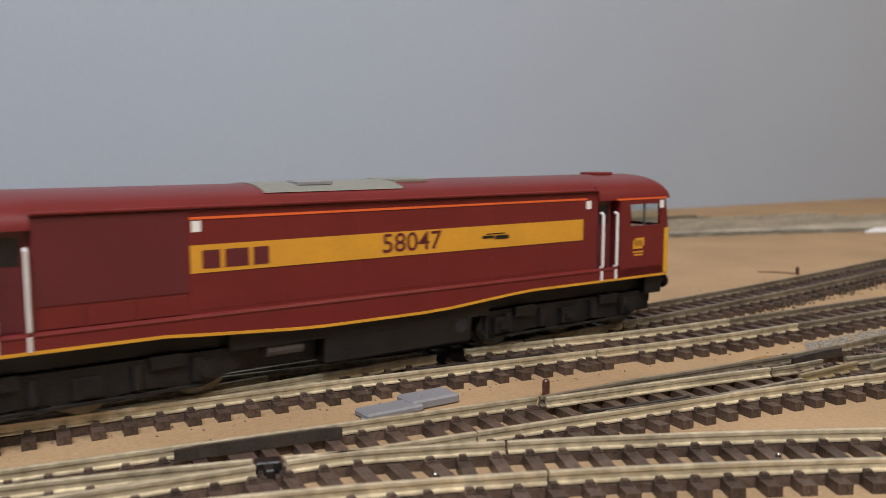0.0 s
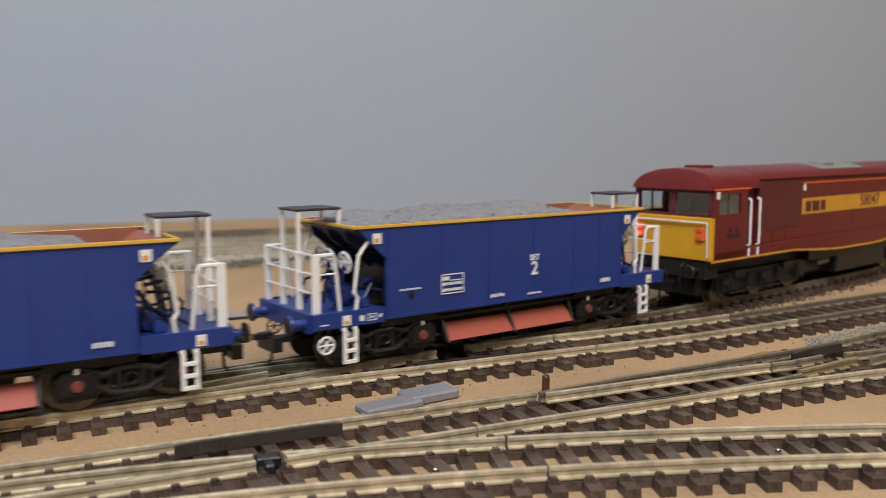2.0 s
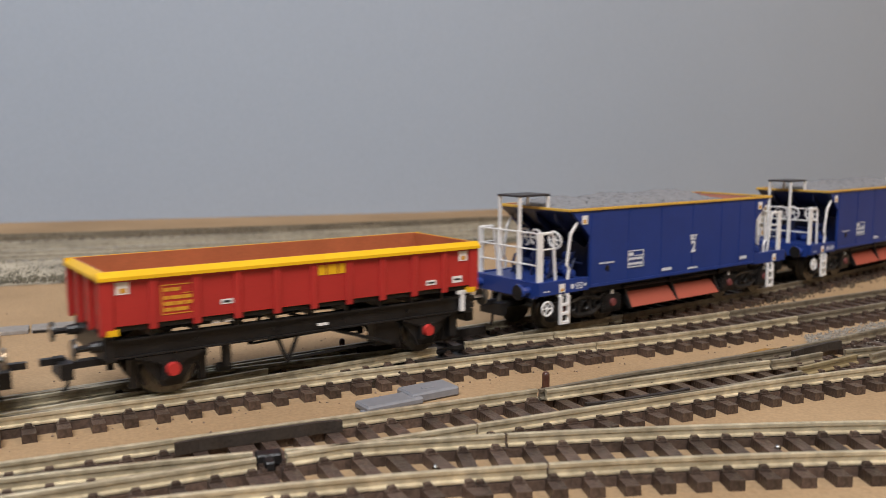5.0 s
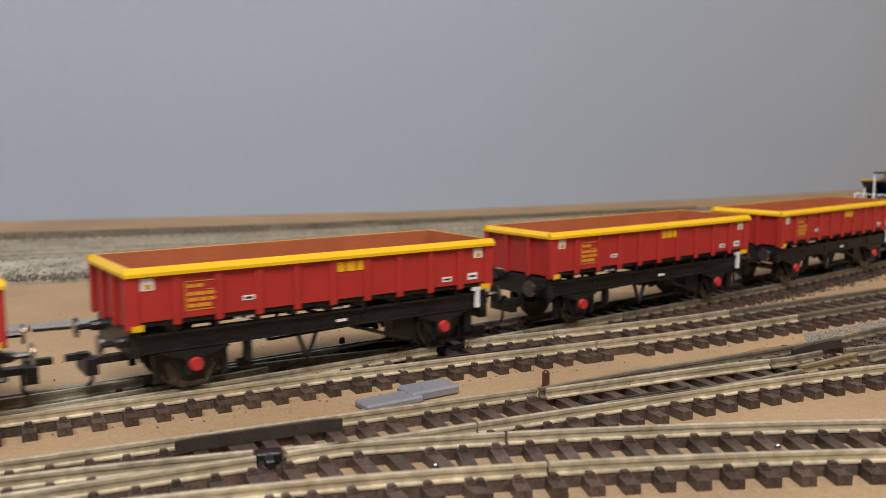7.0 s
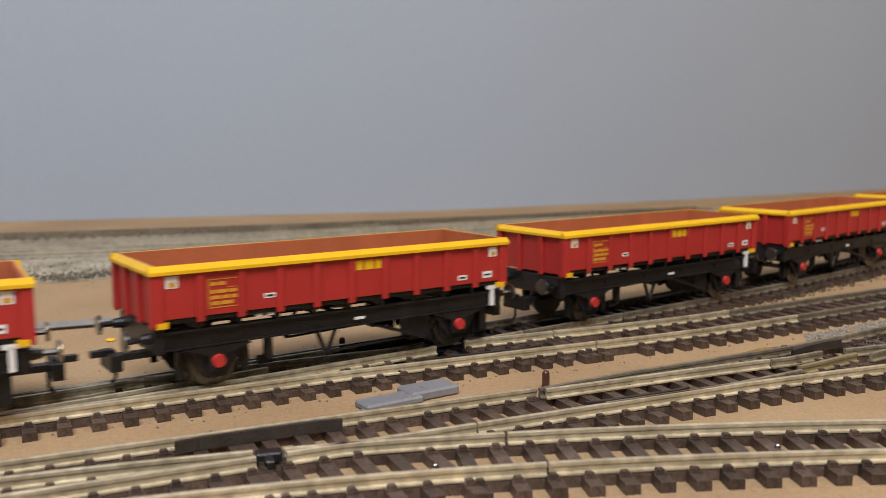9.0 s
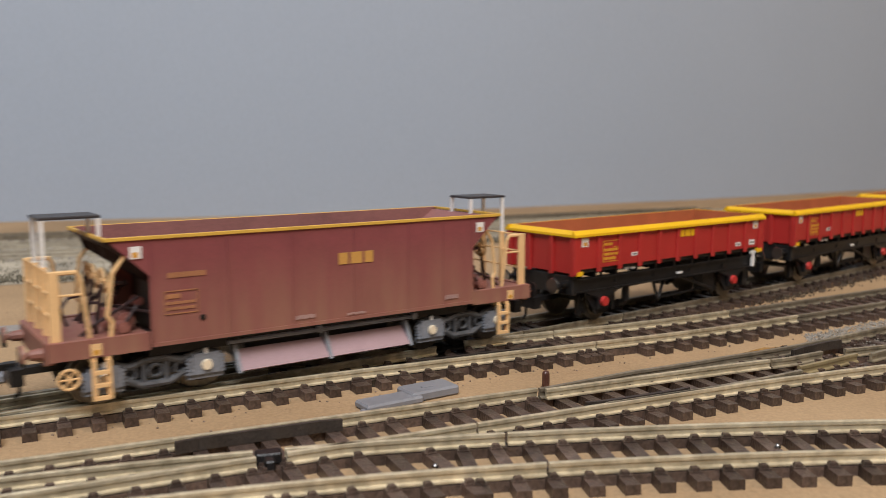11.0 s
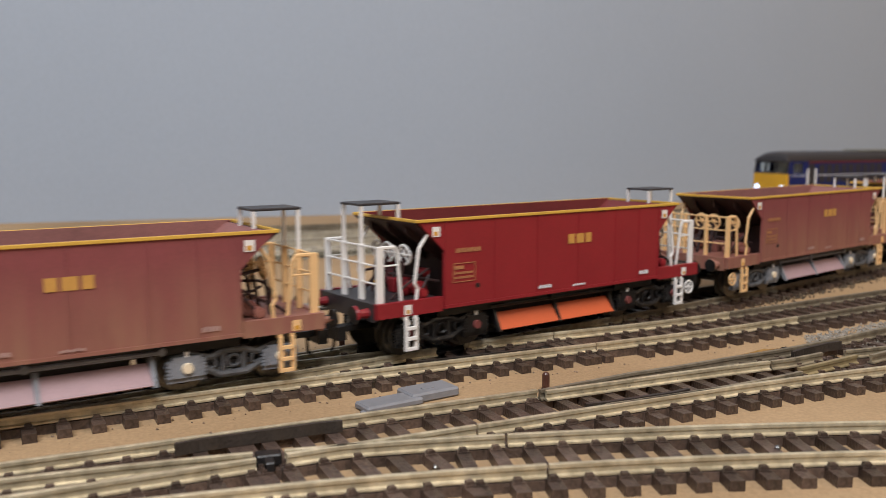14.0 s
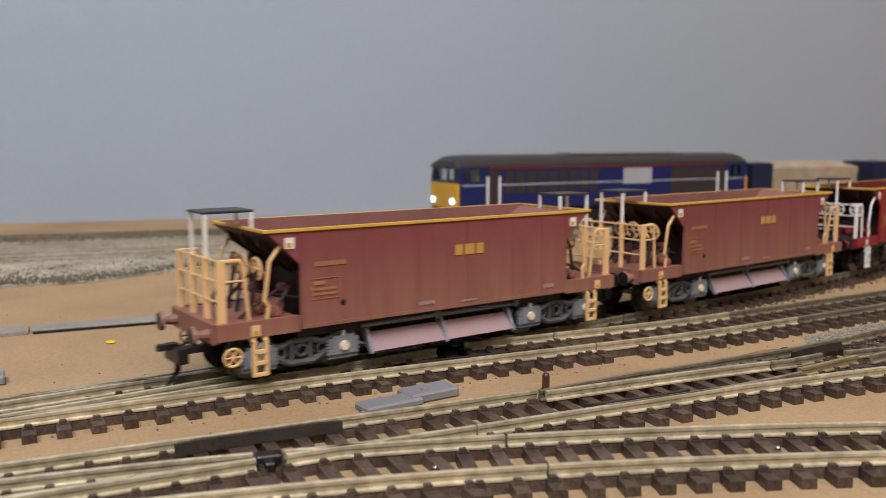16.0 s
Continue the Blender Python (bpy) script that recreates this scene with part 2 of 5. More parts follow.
M_STEEL = material("wheel_steel", (0.17, 0.155, 0.13), 0.32, metal=0.85, vary=0.3, grain=900, patch=200)
M_BRIGHT = material("polished_buffer", (0.42, 0.40, 0.37), 0.36, metal=1.0, vary=0.1)
M_RUST = paint("rust_brown_interior", (0.27, 0.095, 0.06), 0.7, vary=0.2)
M_RUST_BOX = paint("orange_brown_interior", (0.40, 0.115, 0.042), 0.7, vary=0.15)
M_INSIDE_DARK = paint("dull_maroon_interior", (0.25, 0.105, 0.095), 0.7, vary=0.2)
M_CHUTE_RED = paint("red_oxide_chute", (0.34, 0.070, 0.042), 0.55)
M_CHUTE_ORANGE = paint("orange_chute", (0.52, 0.09, 0.026), 0.5)
M_CHUTE_PINK = paint("dusty_pink_chute", (0.34, 0.225, 0.24), 0.6)
M_HUB_RED = paint("red_axlebox", (0.50, 0.035, 0.03), 0.4)
M_HUB_BROWN = paint("red_brown_axlebox", (0.17, 0.045, 0.042), 0.5)
M_LETTER_BLUE = paint("pale_lettering", (0.70, 0.72, 0.76), 0.5, vary=0.04)
M_LETTER_GOLD = paint("gold_lettering", (0.55, 0.29, 0.07), 0.5, vary=0.1)
M_LETTER_PINK = paint("dusty_pale_lettering", (0.42, 0.27, 0.24), 0.6, vary=0.15)
M_LETTER_FADED = paint("faded_gold_lettering", (0.40, 0.175, 0.075), 0.6, vary=0.15)
M_HUB_CREAM = paint("cream_axlebox_cover", (0.78, 0.66, 0.48), 0.5)
M_FAR_PANEL = paint("grey_side_panel", (0.36, 0.37, 0.42), 0.5)
M_STONE = material("stone_load", (0.20, 0.20, 0.212), 0.9, vary=0.14, grain=900, patch=300, bump=0.2)
M_LOCO_GREY = paint("roof_grey", (0.21, 0.21, 0.18), 0.55)
M_CABIN = paint("cab_interior", (0.80, 0.77, 0.68), 0.6)
M_FAR_BLUE = paint("deep_blue_paint", (0.008, 0.016, 0.10), 0.4)
M_FAR_ROOF = paint("dark_roof_paint", (0.032, 0.028, 0.030), 0.45)
M_INSIDE_CRIMSON = paint("crimson_interior", (0.15, 0.022, 0.022), 0.6, vary=0.2)
M_LAMP_ORANGE = paint("orange_lamp_housing", (0.62, 0.10, 0.02), 0.4)
M_TAIL = glow("red_tail_lamp", (1.0, 0.06, 0.04), 3.0)
M_HEAD = glow("white_head_lamp", (0.45, 0.62, 1.0), 3.2)


def glass_material():
    m, nt, b = nodes_of("window_glass")
    b.inputs["Base Color"].default_value = (0.86, 0.90, 0.90, 1)
    b.inputs["Roughness"].default_value = 0.06
    b.inputs["Transmission Weight"].default_value = 1.0
    b.inputs["IOR"].default_value = 1.15
    return m


M_GLASS = glass_material()


def lettering(name, text, height, mat, parent, place, label="", bold=0.00004):
    """Raised writing, as tall as a capital, centred where place puts it."""
    cu = bpy.data.curves.new(name, "FONT")
    cu.body, cu.size, cu.extrude = text, height * MM / 0.70, 0.00006
    cu.align_x, cu.align_y, cu.offset = "CENTER", "CENTER", bold
    tmp = new(name, cu)
    me = bpy.data.meshes.new_from_object(tmp.evaluated_get(bpy.context.evaluated_depsgraph_get()))
    bpy.data.objects.remove(tmp)
    me.materials.clear()
    me.materials.append(mat)
    ob = part(name, me, None, parent, label)
    ob.matrix_basis = place
    return ob


def side_place(x, y, z):
    """Writing that reads on the side facing -y (y < 0) or +y."""
    return pose(x * MM, y * MM, z * MM, 90, 0, 0 if y < 0 else 180)


def plates(rects, y, thick=0.12):
    """Thin flat plates on a side: rects of (x0, x1, z0, z1)."""
    bm = bmesh.new()
    for x0, x1, z0, z1 in rects:
        box(bm, x0, x1, min(y, y - math.copysign(thick, -y)), max(y, y - math.copysign(thick, -y)), z0, z1)
    return fix(bm)


def wheel_pair(r, gauge_in=7.2):
    """Two flanged wheels on an axle along y, centred on the origin."""
    bm = bmesh.new()
    rod(bm, (0, -12.5, 0), (0, 12.5, 0), 1.0, 8)
    for s in (-1, 1):
        rod(bm, (0, s * gauge_in, 0), (0, s * (gauge_in + 0.7), 0), r + 0.85, 24)
        rod(bm, (0, s * (gauge_in + 0.7), 0), (0, s * (gauge_in + 2.9), 0), r, 24)
        rod(bm, (0, s * (gauge_in + 2.9), 0), (0, s * (gauge_in + 3.25), 0), r * 0.72, 20, r * 0.66)
        for k in range(3):
            a = k * 2 * math.pi / 3
            rod(bm, (r * 0.45 * math.cos(a), s * (gauge_in + 3.1), r * 0.45 * math.sin(a)), (r * 0.45 * math.cos(a), s * (gauge_in + 3.5), r * 0.45 * math.sin(a)), r * 0.14, 6)
    return mesh_of("wheelset", fix(bm), M_STEEL)


WHEELS_WAGON = wheel_pair(6.1)
WHEELS_LOCO = wheel_pair(7.0)
SPINNING = []


def wheelset(me, x, r, parent):
    ob = part("wheelset", me, None, parent, "blackened steel wheels and axle")
    ob.matrix_basis = pose(x * MM, 0, r * MM)
    SPINNING.append((ob, x, r))
    return ob


def handwheel_mesh(r, axis, mat):
    """A spoked brake wheel about the given axis."""
    bm = bmesh.new()
    n = 18
    turn = Vector(axis).to_track_quat("Z", "Y").to_matrix()
    ring = [turn @ Vector((r * math.cos(2 * math.pi * k / n), r * math.sin(2 * math.pi * k / n), 0)) for k in range(n)]
    for k in range(n):
        rod(bm, ring[k], ring[(k + 1) % n], r * 0.15, 6)
    for k in range(0, n, 3):
        rod(bm, (0, 0, 0), ring[k], r * 0.10, 5)
    rod(bm, turn @ Vector((0, 0, -0.5)), turn @ Vector((0, 0, 0.5)), r * 0.24, 8)
    return mesh_of("handwheel", fix(bm), mat)


def buffer_mesh(mat_head, mat_stock, out=4.6):
    bm = bmesh.new()
    rod(bm, (0, 0, 0), (2.6, 0, 0), 1.45, 10, 1.15)
    rod(bm, (2.5, 0, 0), (out - 0.7, 0, 0), 0.75, 8)
    k = len(bm.faces)
    rod(bm, (out - 0.8, 0, 0), (out, 0, 0), 2.6, 16, 2.35)
    bm.faces.ensure_lookup_table()
    for f in bm.faces[k:]:
        f.material_index = 1
    return mesh_of("buffer", fix(bm), [mat_stock, mat_head])


def coupling(parent, x, d):
    """A tension-lock coupling: bar, hook and drop arm, reaching out towards d."""
    bm = bmesh.new()
    box(bm, min(x - 8 * d, x + 6 * d), max(x - 8 * d, x + 6 * d), -1.5, 1.5, 7.0, 8.6)
    box(bm, min(x + 3.2 * d, x + 6 * d), max(x + 3.2 * d, x + 6 * d), -5.0, 5.0, 5.4, 9.2)
    box(bm, min(x + 4 * d, x + 9.5 * d), max(x + 4 * d, x + 9.5 * d), -0.9, 0.9, 8.5, 10.0)
    wire(bm, [(x + 3 * d, 2.2, 7.4), (x + 3.2 * d, 2.2, 2.4), (x + 4.2 * d, 2.2, 1.0)], 0.45)
    part("coupling", fix(bm), M_BLACK, parent, "black tension-lock coupling", bevel=0.0)


# ---- bogie hopper wagons ----
class Hopper:
    def __init__(self, body, inside, rails, chute, chute_frame, bogie, box_end, hub, letters, floor):
        self.body, self.inside, self.rails, self.chute, self.chute_frame = body, inside, rails, chute, chute_frame
        self.bogie, self.box_end, self.hub, self.letters, self.floor = bogie, box_end, hub, letters, floor


def hopper_bogie(parent, cx, look_):
    bog = new("bogie")
    bog.parent = parent
    bog.matrix_basis = pose(cx * MM, 0, 0)
    for side in (-1, 1):
        bm = bmesh.new()
        # cast side frame: arched top bar, bowed lower bar, round openings
        y = 12.0 * side
        yy = y + 0.9 * side
        wire(bm, [(-16.2, yy, 6.6), (-14.5, yy, 9.0), (-10.5, yy, 9.8), (-6.2, yy, 8.2), (-2.6, yy, 9.4), (2.6, yy, 9.4), (6.2, yy, 8.2), (10.5, yy, 9.8), (14.5, yy, 9.0), (16.2, yy, 6.6)], 0.95, 8)
        wire(bm, [(-11.5, yy, 4.6), (-7.6, yy, 5.8), (-3.4, yy, 3.6), (3.4, yy, 3.6), (7.6, yy, 5.8), (11.5, yy, 4.6)], 0.9, 8)
        for px_ in (-6.0, 0.0, 6.0):
            ring = [(px_ + 1.5 * math.cos(k * math.pi / 5), yy + 0.3 * side, 6.7 + 1.5 * math.sin(k * math.pi / 5)) for k in range(11)]
            wire(bm, ring, 0.42, 5)
        for px_ in (-2.6, 2.6):
            rod(bm, (px_, yy, 3.6), (px_, yy, 9.4), 0.75, 6)
        box(bm, -12.5, 12.5, min(y - 1.4 * side, y - 0.4 * side), max(y - 1.4 * side, y - 0.4 * side), 5.2, 8.6)
        part("side_frame", fix(bm), look_.bogie, bog, bevel=0.0)
        for ax in (-11.8, 11.8):
            bm = bmesh.new()
            box(bm, ax - 3.4, ax + 3.4, min(y, y + 2.6 * side), max(y, y + 2.6 * side), 4.4, 9.4)
            box(bm, ax - 4.4, ax + 4.4, min(y, y + 2.0 * side), max(y, y + 2.0 * side), 3.2, 4.3)
            for dx in (-3.9, 3.9):
                for k in range(5):
                    rod(bm, (ax + dx, y + 1.6 * side, 4.4 + k * 0.85), (ax + dx, y + 1.6 * side, 4.85 + k * 0.85), 1.0, 10)
                rod(bm, (ax + dx, y + 2.0 * side, 4.3), (ax + dx, y + 2.0 * side, 8.6), 0.6, 6)
            axle_box = part("axlebox", fix(bm), look_.box_end, bog)
            bm = bmesh.new()
            rod(bm, (ax, y + 2.5 * side, 6.6), (ax, y + 3.3 * side, 6.6), 1.4, 12, 1.2)
            part("cover", fix(bm), look_.hub, axle_box, "round axlebox cover")
            bm = bmesh.new()
            rod(bm, (ax, y + 2.2 * side, 9.3), (ax, y + 2.2 * side, 10.6), 0.5, 8)
            part("damper", fix(bm), M_WHITE, axle_box, "small white bolt over the axlebox")
    bm = block(-5, 5, -12, 12, 6.5, 10.5)
    part("bolster", bm, M_BLACK, bog, bevel=0.3)
    return bog


def heap(bm_seed, x0, x1):
    """A heap of broken stone filling a hopper from x0 to x1, uneven on top."""
    rnd = random.Random(bm_seed)
    bm = bmesh.new()
    nx, ny = 56, 18
    grid = []
    for i in range(nx + 1):
        row = []
        for j in range(ny + 1):
            u, v = i / nx, j / ny
            x, y = x0 + (x1 - x0) * u, -14.9 + 29.8 * v
            crown = min(1, 0.25 + 7 * u, 4.0 * (1 - u)) * (0.10 + 0.90 * math.sin(math.pi * v) ** 0.6)
            swell = noise.noise((x * 0.05 + bm_seed, y * 0.07, 0)) * 1.5 + noise.noise((x * 0.3, y * 0.3, bm_seed)) * 0.5
            z = 37.5 + 3.7 * crown + swell * crown + rnd.uniform(-0.12, 0.12)
            row.append(bm.verts.new((x + rnd.uniform(-0.3, 0.3), max(-15, min(15, y + rnd.uniform(-0.3, 0.3))), z)))
        grid.append(row)
    for i in range(nx):
        for j in range(ny):
            bm.faces.new((grid[i][j], grid[i + 1][j], grid[i + 1][j + 1], grid[i][j + 1]))
    base = [bm.verts.new((x, y, 31)) for x, y in ((x0 + 6, -14), (x1 - 4, -14), (x1 - 4, 14), (x0 + 6, 14))]
    bm.faces.new(base[::-1])
    for k in range(700):
        i, j = rnd.randrange(2, nx - 1), rnd.randrange(1, ny)
        c = grid[i][j].co
        r = rnd.uniform(0.12, 0.30)
        s = bmesh.ops.create_icosphere(bm, subdivisions=1, radius=r, matrix=Matrix.Translation(c + Vector((rnd.uniform(-0.8, 0.8), rnd.uniform(-0.8, 0.8), 0))))
        for v in s["verts"]:
            v.co += Vector((rnd.uniform(-1, 1), rnd.uniform(-1, 1), rnd.uniform(-1, 1))) * r * 0.3
    return bm


def hopper_wagon(look_, label, load_seed=None, marks="bars", side_wheel=-1):
    top = tagged(new("hopper_wagon"), label, "hopper wagon", group="hopper wagons of the goods train")
    # side sheets with their seams and lower flange
    for s in (-1, 1):
        bm = bmesh.new()
        prism(bm, [(-55, 38.5), (-55, 38.0), (-46, 29.4), (-46, 13.0), (46, 13.0), (46, 29.4), (55, 38.0), (55, 38.5)], 15.6 * s, 16.4 * s)
        part("side_sheet", fix(bm), look_.body, top)
        for x in (-46 + 0.5, -27.5, -10.5, 7, 24, 35.5, 46 - 0.5):
            part("stiffener", block(x - 0.25, x + 0.25, min(16.3 * s, 16.58 * s), max(16.3 * s, 16.58 * s), 14.0, 37.4), look_.body, top)
        part("lower_flange", block(-46, 46, min(16.3 * s, 16.7 * s), max(16.3 * s, 16.7 * s), 13.0, 13.9), look_.body, top)
        bm = bmesh.new()
        box(bm, -55.9, 55.9, min(16.3 * s, 16.85 * s), max(16.3 * s, 16.85 * s), 37.75, 38.62)
        part("top_rim", bm, M_RIM, top, "yellow painted top edge", bevel=0.12)
    for d in (-1, 1):
        # the slope's underside carries its shade in its colour
        bm = bmesh.new()
        prism(bm, [(55 * d, 38.0), (20 * d, 14.0), (21.2 * d, 13.4), (56 * d, 37.6)], -15.7, 15.7)
        part("end_slope", fix(bm), M_SHADE_NAVY if look_.body is M_BLUE else M_SHADE_BADGE_BROWN, top, "underside of the sloping hopper end, its shade put into the colour")
        bm = bmesh.new()
        box(bm, min(55.2 * d, 55.9 * d), max(55.2 * d, 55.9 * d), -16.3, 16.3, 37.75, 38.62)
        part("top_rim", bm, M_RIM, top, bevel=0.12)
        # added dark plate: blocks the view through and stands in for shade
        part("bulkhead", block(min(40 * d, 41 * d), max(40 * d, 41 * d), -15.2, 15.2, 12.9, 26.5), M_SHADE_NAVY if look_.body is M_BLUE else M_SHADE_BADGE_BROWN, top)
        # ribs under the slope sheet, darkened like it to stand for shade
        bm = bmesh.new()
        for y in (-9, 0, 9):
            prism(bm, [(55 * d, 36.8), (24 * d, 15.2), (27 * d, 15.0), (54 * d, 34.0)], y - 0.4, y + 0.4)
        part("slope_ribs", fix(bm), M_SHADE_NAVY if look_.body is M_BLUE else M_SHADE_BADGE_BROWN, top)
    for s in (-1, 1):
        bm = bmesh.new()
        prism(bm, [(-54.6, 38.56), (-22, 15.6), (22, 15.6), (54.6, 38.56)], 15.2 * s, 15.58 * s)
        part("side_lining", fix(bm), look_.inside, top, "bare rusty inside of the hopper")
        bm = bmesh.new()
        prism(bm, [(54.4 * s, 37.9), (21 * s, 14.9), (20.5 * s, 15.1), (53.6 * s, 37.9)], -15.2, 15.2)
        part("end_lining", fix(bm), look_.inside, top, "bare rusty inside of the hopper")
    # underframe
    bm = bmesh.new()
    box(bm, -66, 66, -3.0, 3.0, 10.2, 13.4)
    box(bm, -46, 46, -13.5, -12.3, 10.2, 12.9)
    box(bm, -46, 46, 12.3, 13.5, 10.2, 12.9)
    for x in (-40, -26, 26, 40):
        box(bm, x - 1, x + 1, -13, 13, 10.4, 12.8)
    part("underframe", bm, M_BLACK, top)
    for d in (-1, 1):
        bm = bmesh.new()
        a, b = sorted((46.2 * d, 68 * d))
        box(bm, a, b, -15.0, 15.0, 15.2, 16.1)
        part("platform", bm, look_.floor, top, bevel=0.15)
        bm = bmesh.new()
        for s in (-1, 1):
            c, e = sorted((14.2 * s, 16.0 * s))
            box(bm, a, b, c, e, 12.3, 16.4)
        part("solebar_end", bm, look_.body, top)
        c, e = sorted((66.6 * d, 68.4 * d))
        part("headstock", block(c, e, -14.2, 14.2, 11.4, 16.4), M_FAR_ROOF if look_.body is M_CRIMSON else look_.body, top)
        for y in (-11.4, 11.4):
            ob = part("buffer", buffer_mesh(M_BLACK, look_.body), None, top, "round-headed sprung buffer")
            ob.matrix_basis = pose(68.4 * d * MM, y * MM, 13.6 * MM, 0, 0, 0 if d > 0 else 180)
        coupling(top, 68 * d, d)
        # end railing
        for y, w in ((-14.0, 1.15), (-4.7, 0.85), (4.7, 0.85), (14.0, 0.9)):
            bm = bmesh.new()
            box(bm, 66.0 * d - w, 66.0 * d + w, y - 0.45, y + 0.45, 16.0, 31.8)
            part("railing_post", bm, look_.rails, top, bevel=0.12)
        bm = bmesh.new()
        for z in (31.4, 26.4, 21.4):
            rod(bm, (66.2 * d, -14, z), (66.2 * d, 14, z), 0.27, 6)
        for s in (-1, 1):
            wire(bm, [(66 * d, 14 * s, 31.4), (61.2 * d, 14 * s, 31.4), (60.4 * d, 14 * s, 30.2), (58.8 * d, 13.6 * s, 16.2)], 0.5)
            rod(bm, (66 * d, 14 * s, 26.4), (60.2 * d, 14 * s, 26.4), 0.27, 6)
        part("railing", fix(bm), look_.rails, top, "wire railing round the end platform")
        for s in (-1, 1):
            bm = bmesh.new()
            wire(bm, [(54.6 * d, 14.8 * s, 16.3), (54.2 * d, 14.9 * s, 19.5), (55.2 * d, 14.9 * s, 21.0), (53.8 * d, 15.0 * s, 30.6), (50.6 * d, 15.4 * s, 35.0)], 0.5)
            part("grab_rail", fix(bm), look_.rails, top, "bent grab rail beside the platform")
            bm = bmesh.new()
            for x in (58.9, 55.7):
                box(bm, min((x - 0.5) * d, (x + 0.5) * d), max((x - 0.5) * d, (x + 0.5) * d), min(15.9 * s, 16.7 * s), max(15.9 * s, 16.7 * s), 2.6, 11.6)
            for z in (2.7, 5.6, 8.5):
                a2, b2 = sorted((58.9 * d, 55.7 * d))
                box(bm, a2, b2, min(15.9 * s, 17.0 * s), max(15.9 * s, 17.0 * s), z, z + 0.8)
            a2, b2 = sorted((60.4 * d, 55.4 * d))
            for x in (58.9, 55.7):
                box(bm, min((x - 0.5) * d, (x + 0.5) * d), max((x - 0.5) * d, (x + 0.5) * d), min(14.6 * s, 16.2 * s), max(14.6 * s, 16.2 * s), 11.3, 12.2)
            part("step_ladder", bm, look_.rails, top, "short step ladder below the platform")
        # canopy over the platform
        bm = bmesh.new()
        a2, b2 = sorted((53.2 * d, 66.8 * d))
        box(bm, a2, b2, -5.3, 5.3, 42.2, 42.9)
        canopy = part("canopy", bm, M_FAR_ROOF, top, "thin black canopy plate on posts", bevel=0.2)
        for x, y, z in ((66.0, -4.7, 31.6), (66.0, 4.7, 31.6), (53.8, -4.8, 37.0), (53.8, 4.8, 37.0)):
            bm = bmesh.new()
            box(bm, x * d - 0.42, x * d + 0.42, y - 0.42, y + 0.42, z, 42.2)
            part("canopy_post", bm, M_WHITE, canopy)
        # brake gear on the platform; stands and pipes coloured dark for the shade there
        for y in (-8.6, -0.2, 5.2):
            bm = bmesh.new()
            rod(bm, (56.5 * d, y, 16.0), (54.6 * d, y, 27.4), 0.55, 6)
            rod(bm, (54.6 * d, y, 28.0), (49 * d, y, 27.0), 0.45, 6)
            stand = part("brake_stand", fix(bm), M_SHADE_NAVY if look_.body is M_BLUE else M_SHADE_BADGE_BROWN, top)
            ob = part("handwheel", handwheel_mesh(2.75, (1, 0, 0.15), look_.rails), None, stand, "spoked brake handwheel")
            ob.matrix_basis = pose(54.2 * d * MM, y * MM, 28.2 * MM)
        for (ax, ay), (bx, by), z, r in (((50, -10.5), (50, -2), 18.6, 2.0), ((48, 2.5), (48, 11.5), 18.4, 1.8), ((51.5, -14), (51.5, -11), 17.6, 1.5), ((53, -7.6), (53, -4.4), 17.4, 1.3), ((49, 4), (49, 7), 21.0, 1.4), ((46.5, -8.5), (46.5, -5.5), 22.5, 1.2)):
            bm = bmesh.new()
            rod(bm, (ax * d, ay, z), (bx * d, by, z), r, 12)
            rod(bm, (ax * d, ay - 0.4, z), (ax * d, ay, z), r * 0.6, 8)
            rod(bm, (ax * d, ay * 0.5 + by * 0.5, z - r * 0.5), (ax * d, ay * 0.5 + by * 0.5, z - r - 0.6), r * 0.4, 6)
            part("air_cylinder", fix(bm), look_.body, top)
        part("valve_box", block(min(47 * d, 53 * d), max(47 * d, 53 * d), -1.2, 2.2, 16.1, 20.4), look_.body, top, bevel=0.3)
        for pts, r in (([(57, 9, 16), (50, 7, 24.5)], 0.5), ([(56, -3, 22.5), (44, -11, 20)], 0.4), ([(60, 3, 16.2), (61.5, 3.5, 20), (59, 5, 22.6), (53, 6, 23)], 0.4), ([(60, -10, 16.2), (57.5, -10.5, 18.2), (53, -9.5, 20.4), (47, -10.5, 24)], 0.4), ([(52, 0.5, 20.4), (50.5, 1, 24), (46, 2, 25.5)], 0.5), ([(51.5, -12.5, 17.6), (47.5, -11, 22.1)], 0.35), ([(49, 5.5, 21), (45, 7, 25.5)], 0.35)):
            bm = bmesh.new()
            wire(bm, [(x * d, y, z) for x, y, z in pts], r)
            part("brake_pipe", fix(bm), M_SHADE_NAVY if look_.body is M_BLUE else M_SHADE_BADGE_BROWN, top)
        hopper_bogie(top, 44.6 * d, look_)
        for ax in (32.8, 56.4):
            wheelset(WHEELS_WAGON, ax * d, 6.1, top)
    # discharge chutes
    for s in (-1, 1):
        for x0, x1 in ((-24.4, -0.5), (0.5, 24.4)):
            bm = bmesh.new()
            prism_pts = [(11.6 * s, 8.2), (15.6 * s, 3.7), (16.0 * s, 4.0), (12.0 * s, 8.6)]
            a = [bm.verts.new((x0, y, z)) for y, z in prism_pts]
            b = [bm.verts.new((x1, y, z)) for y, z in prism_pts]
            bm.faces.new(a)
            bm.faces.new(b[::-1])
            for i in range(4):
                bm.faces.new((a[i], a[(i + 1) % 4], b[(i + 1) % 4], b[i]))
            part("chute_flap", fix(bm), look_.chute, top, "sloping discharge flap under the hopper")
        bm = bmesh.new()
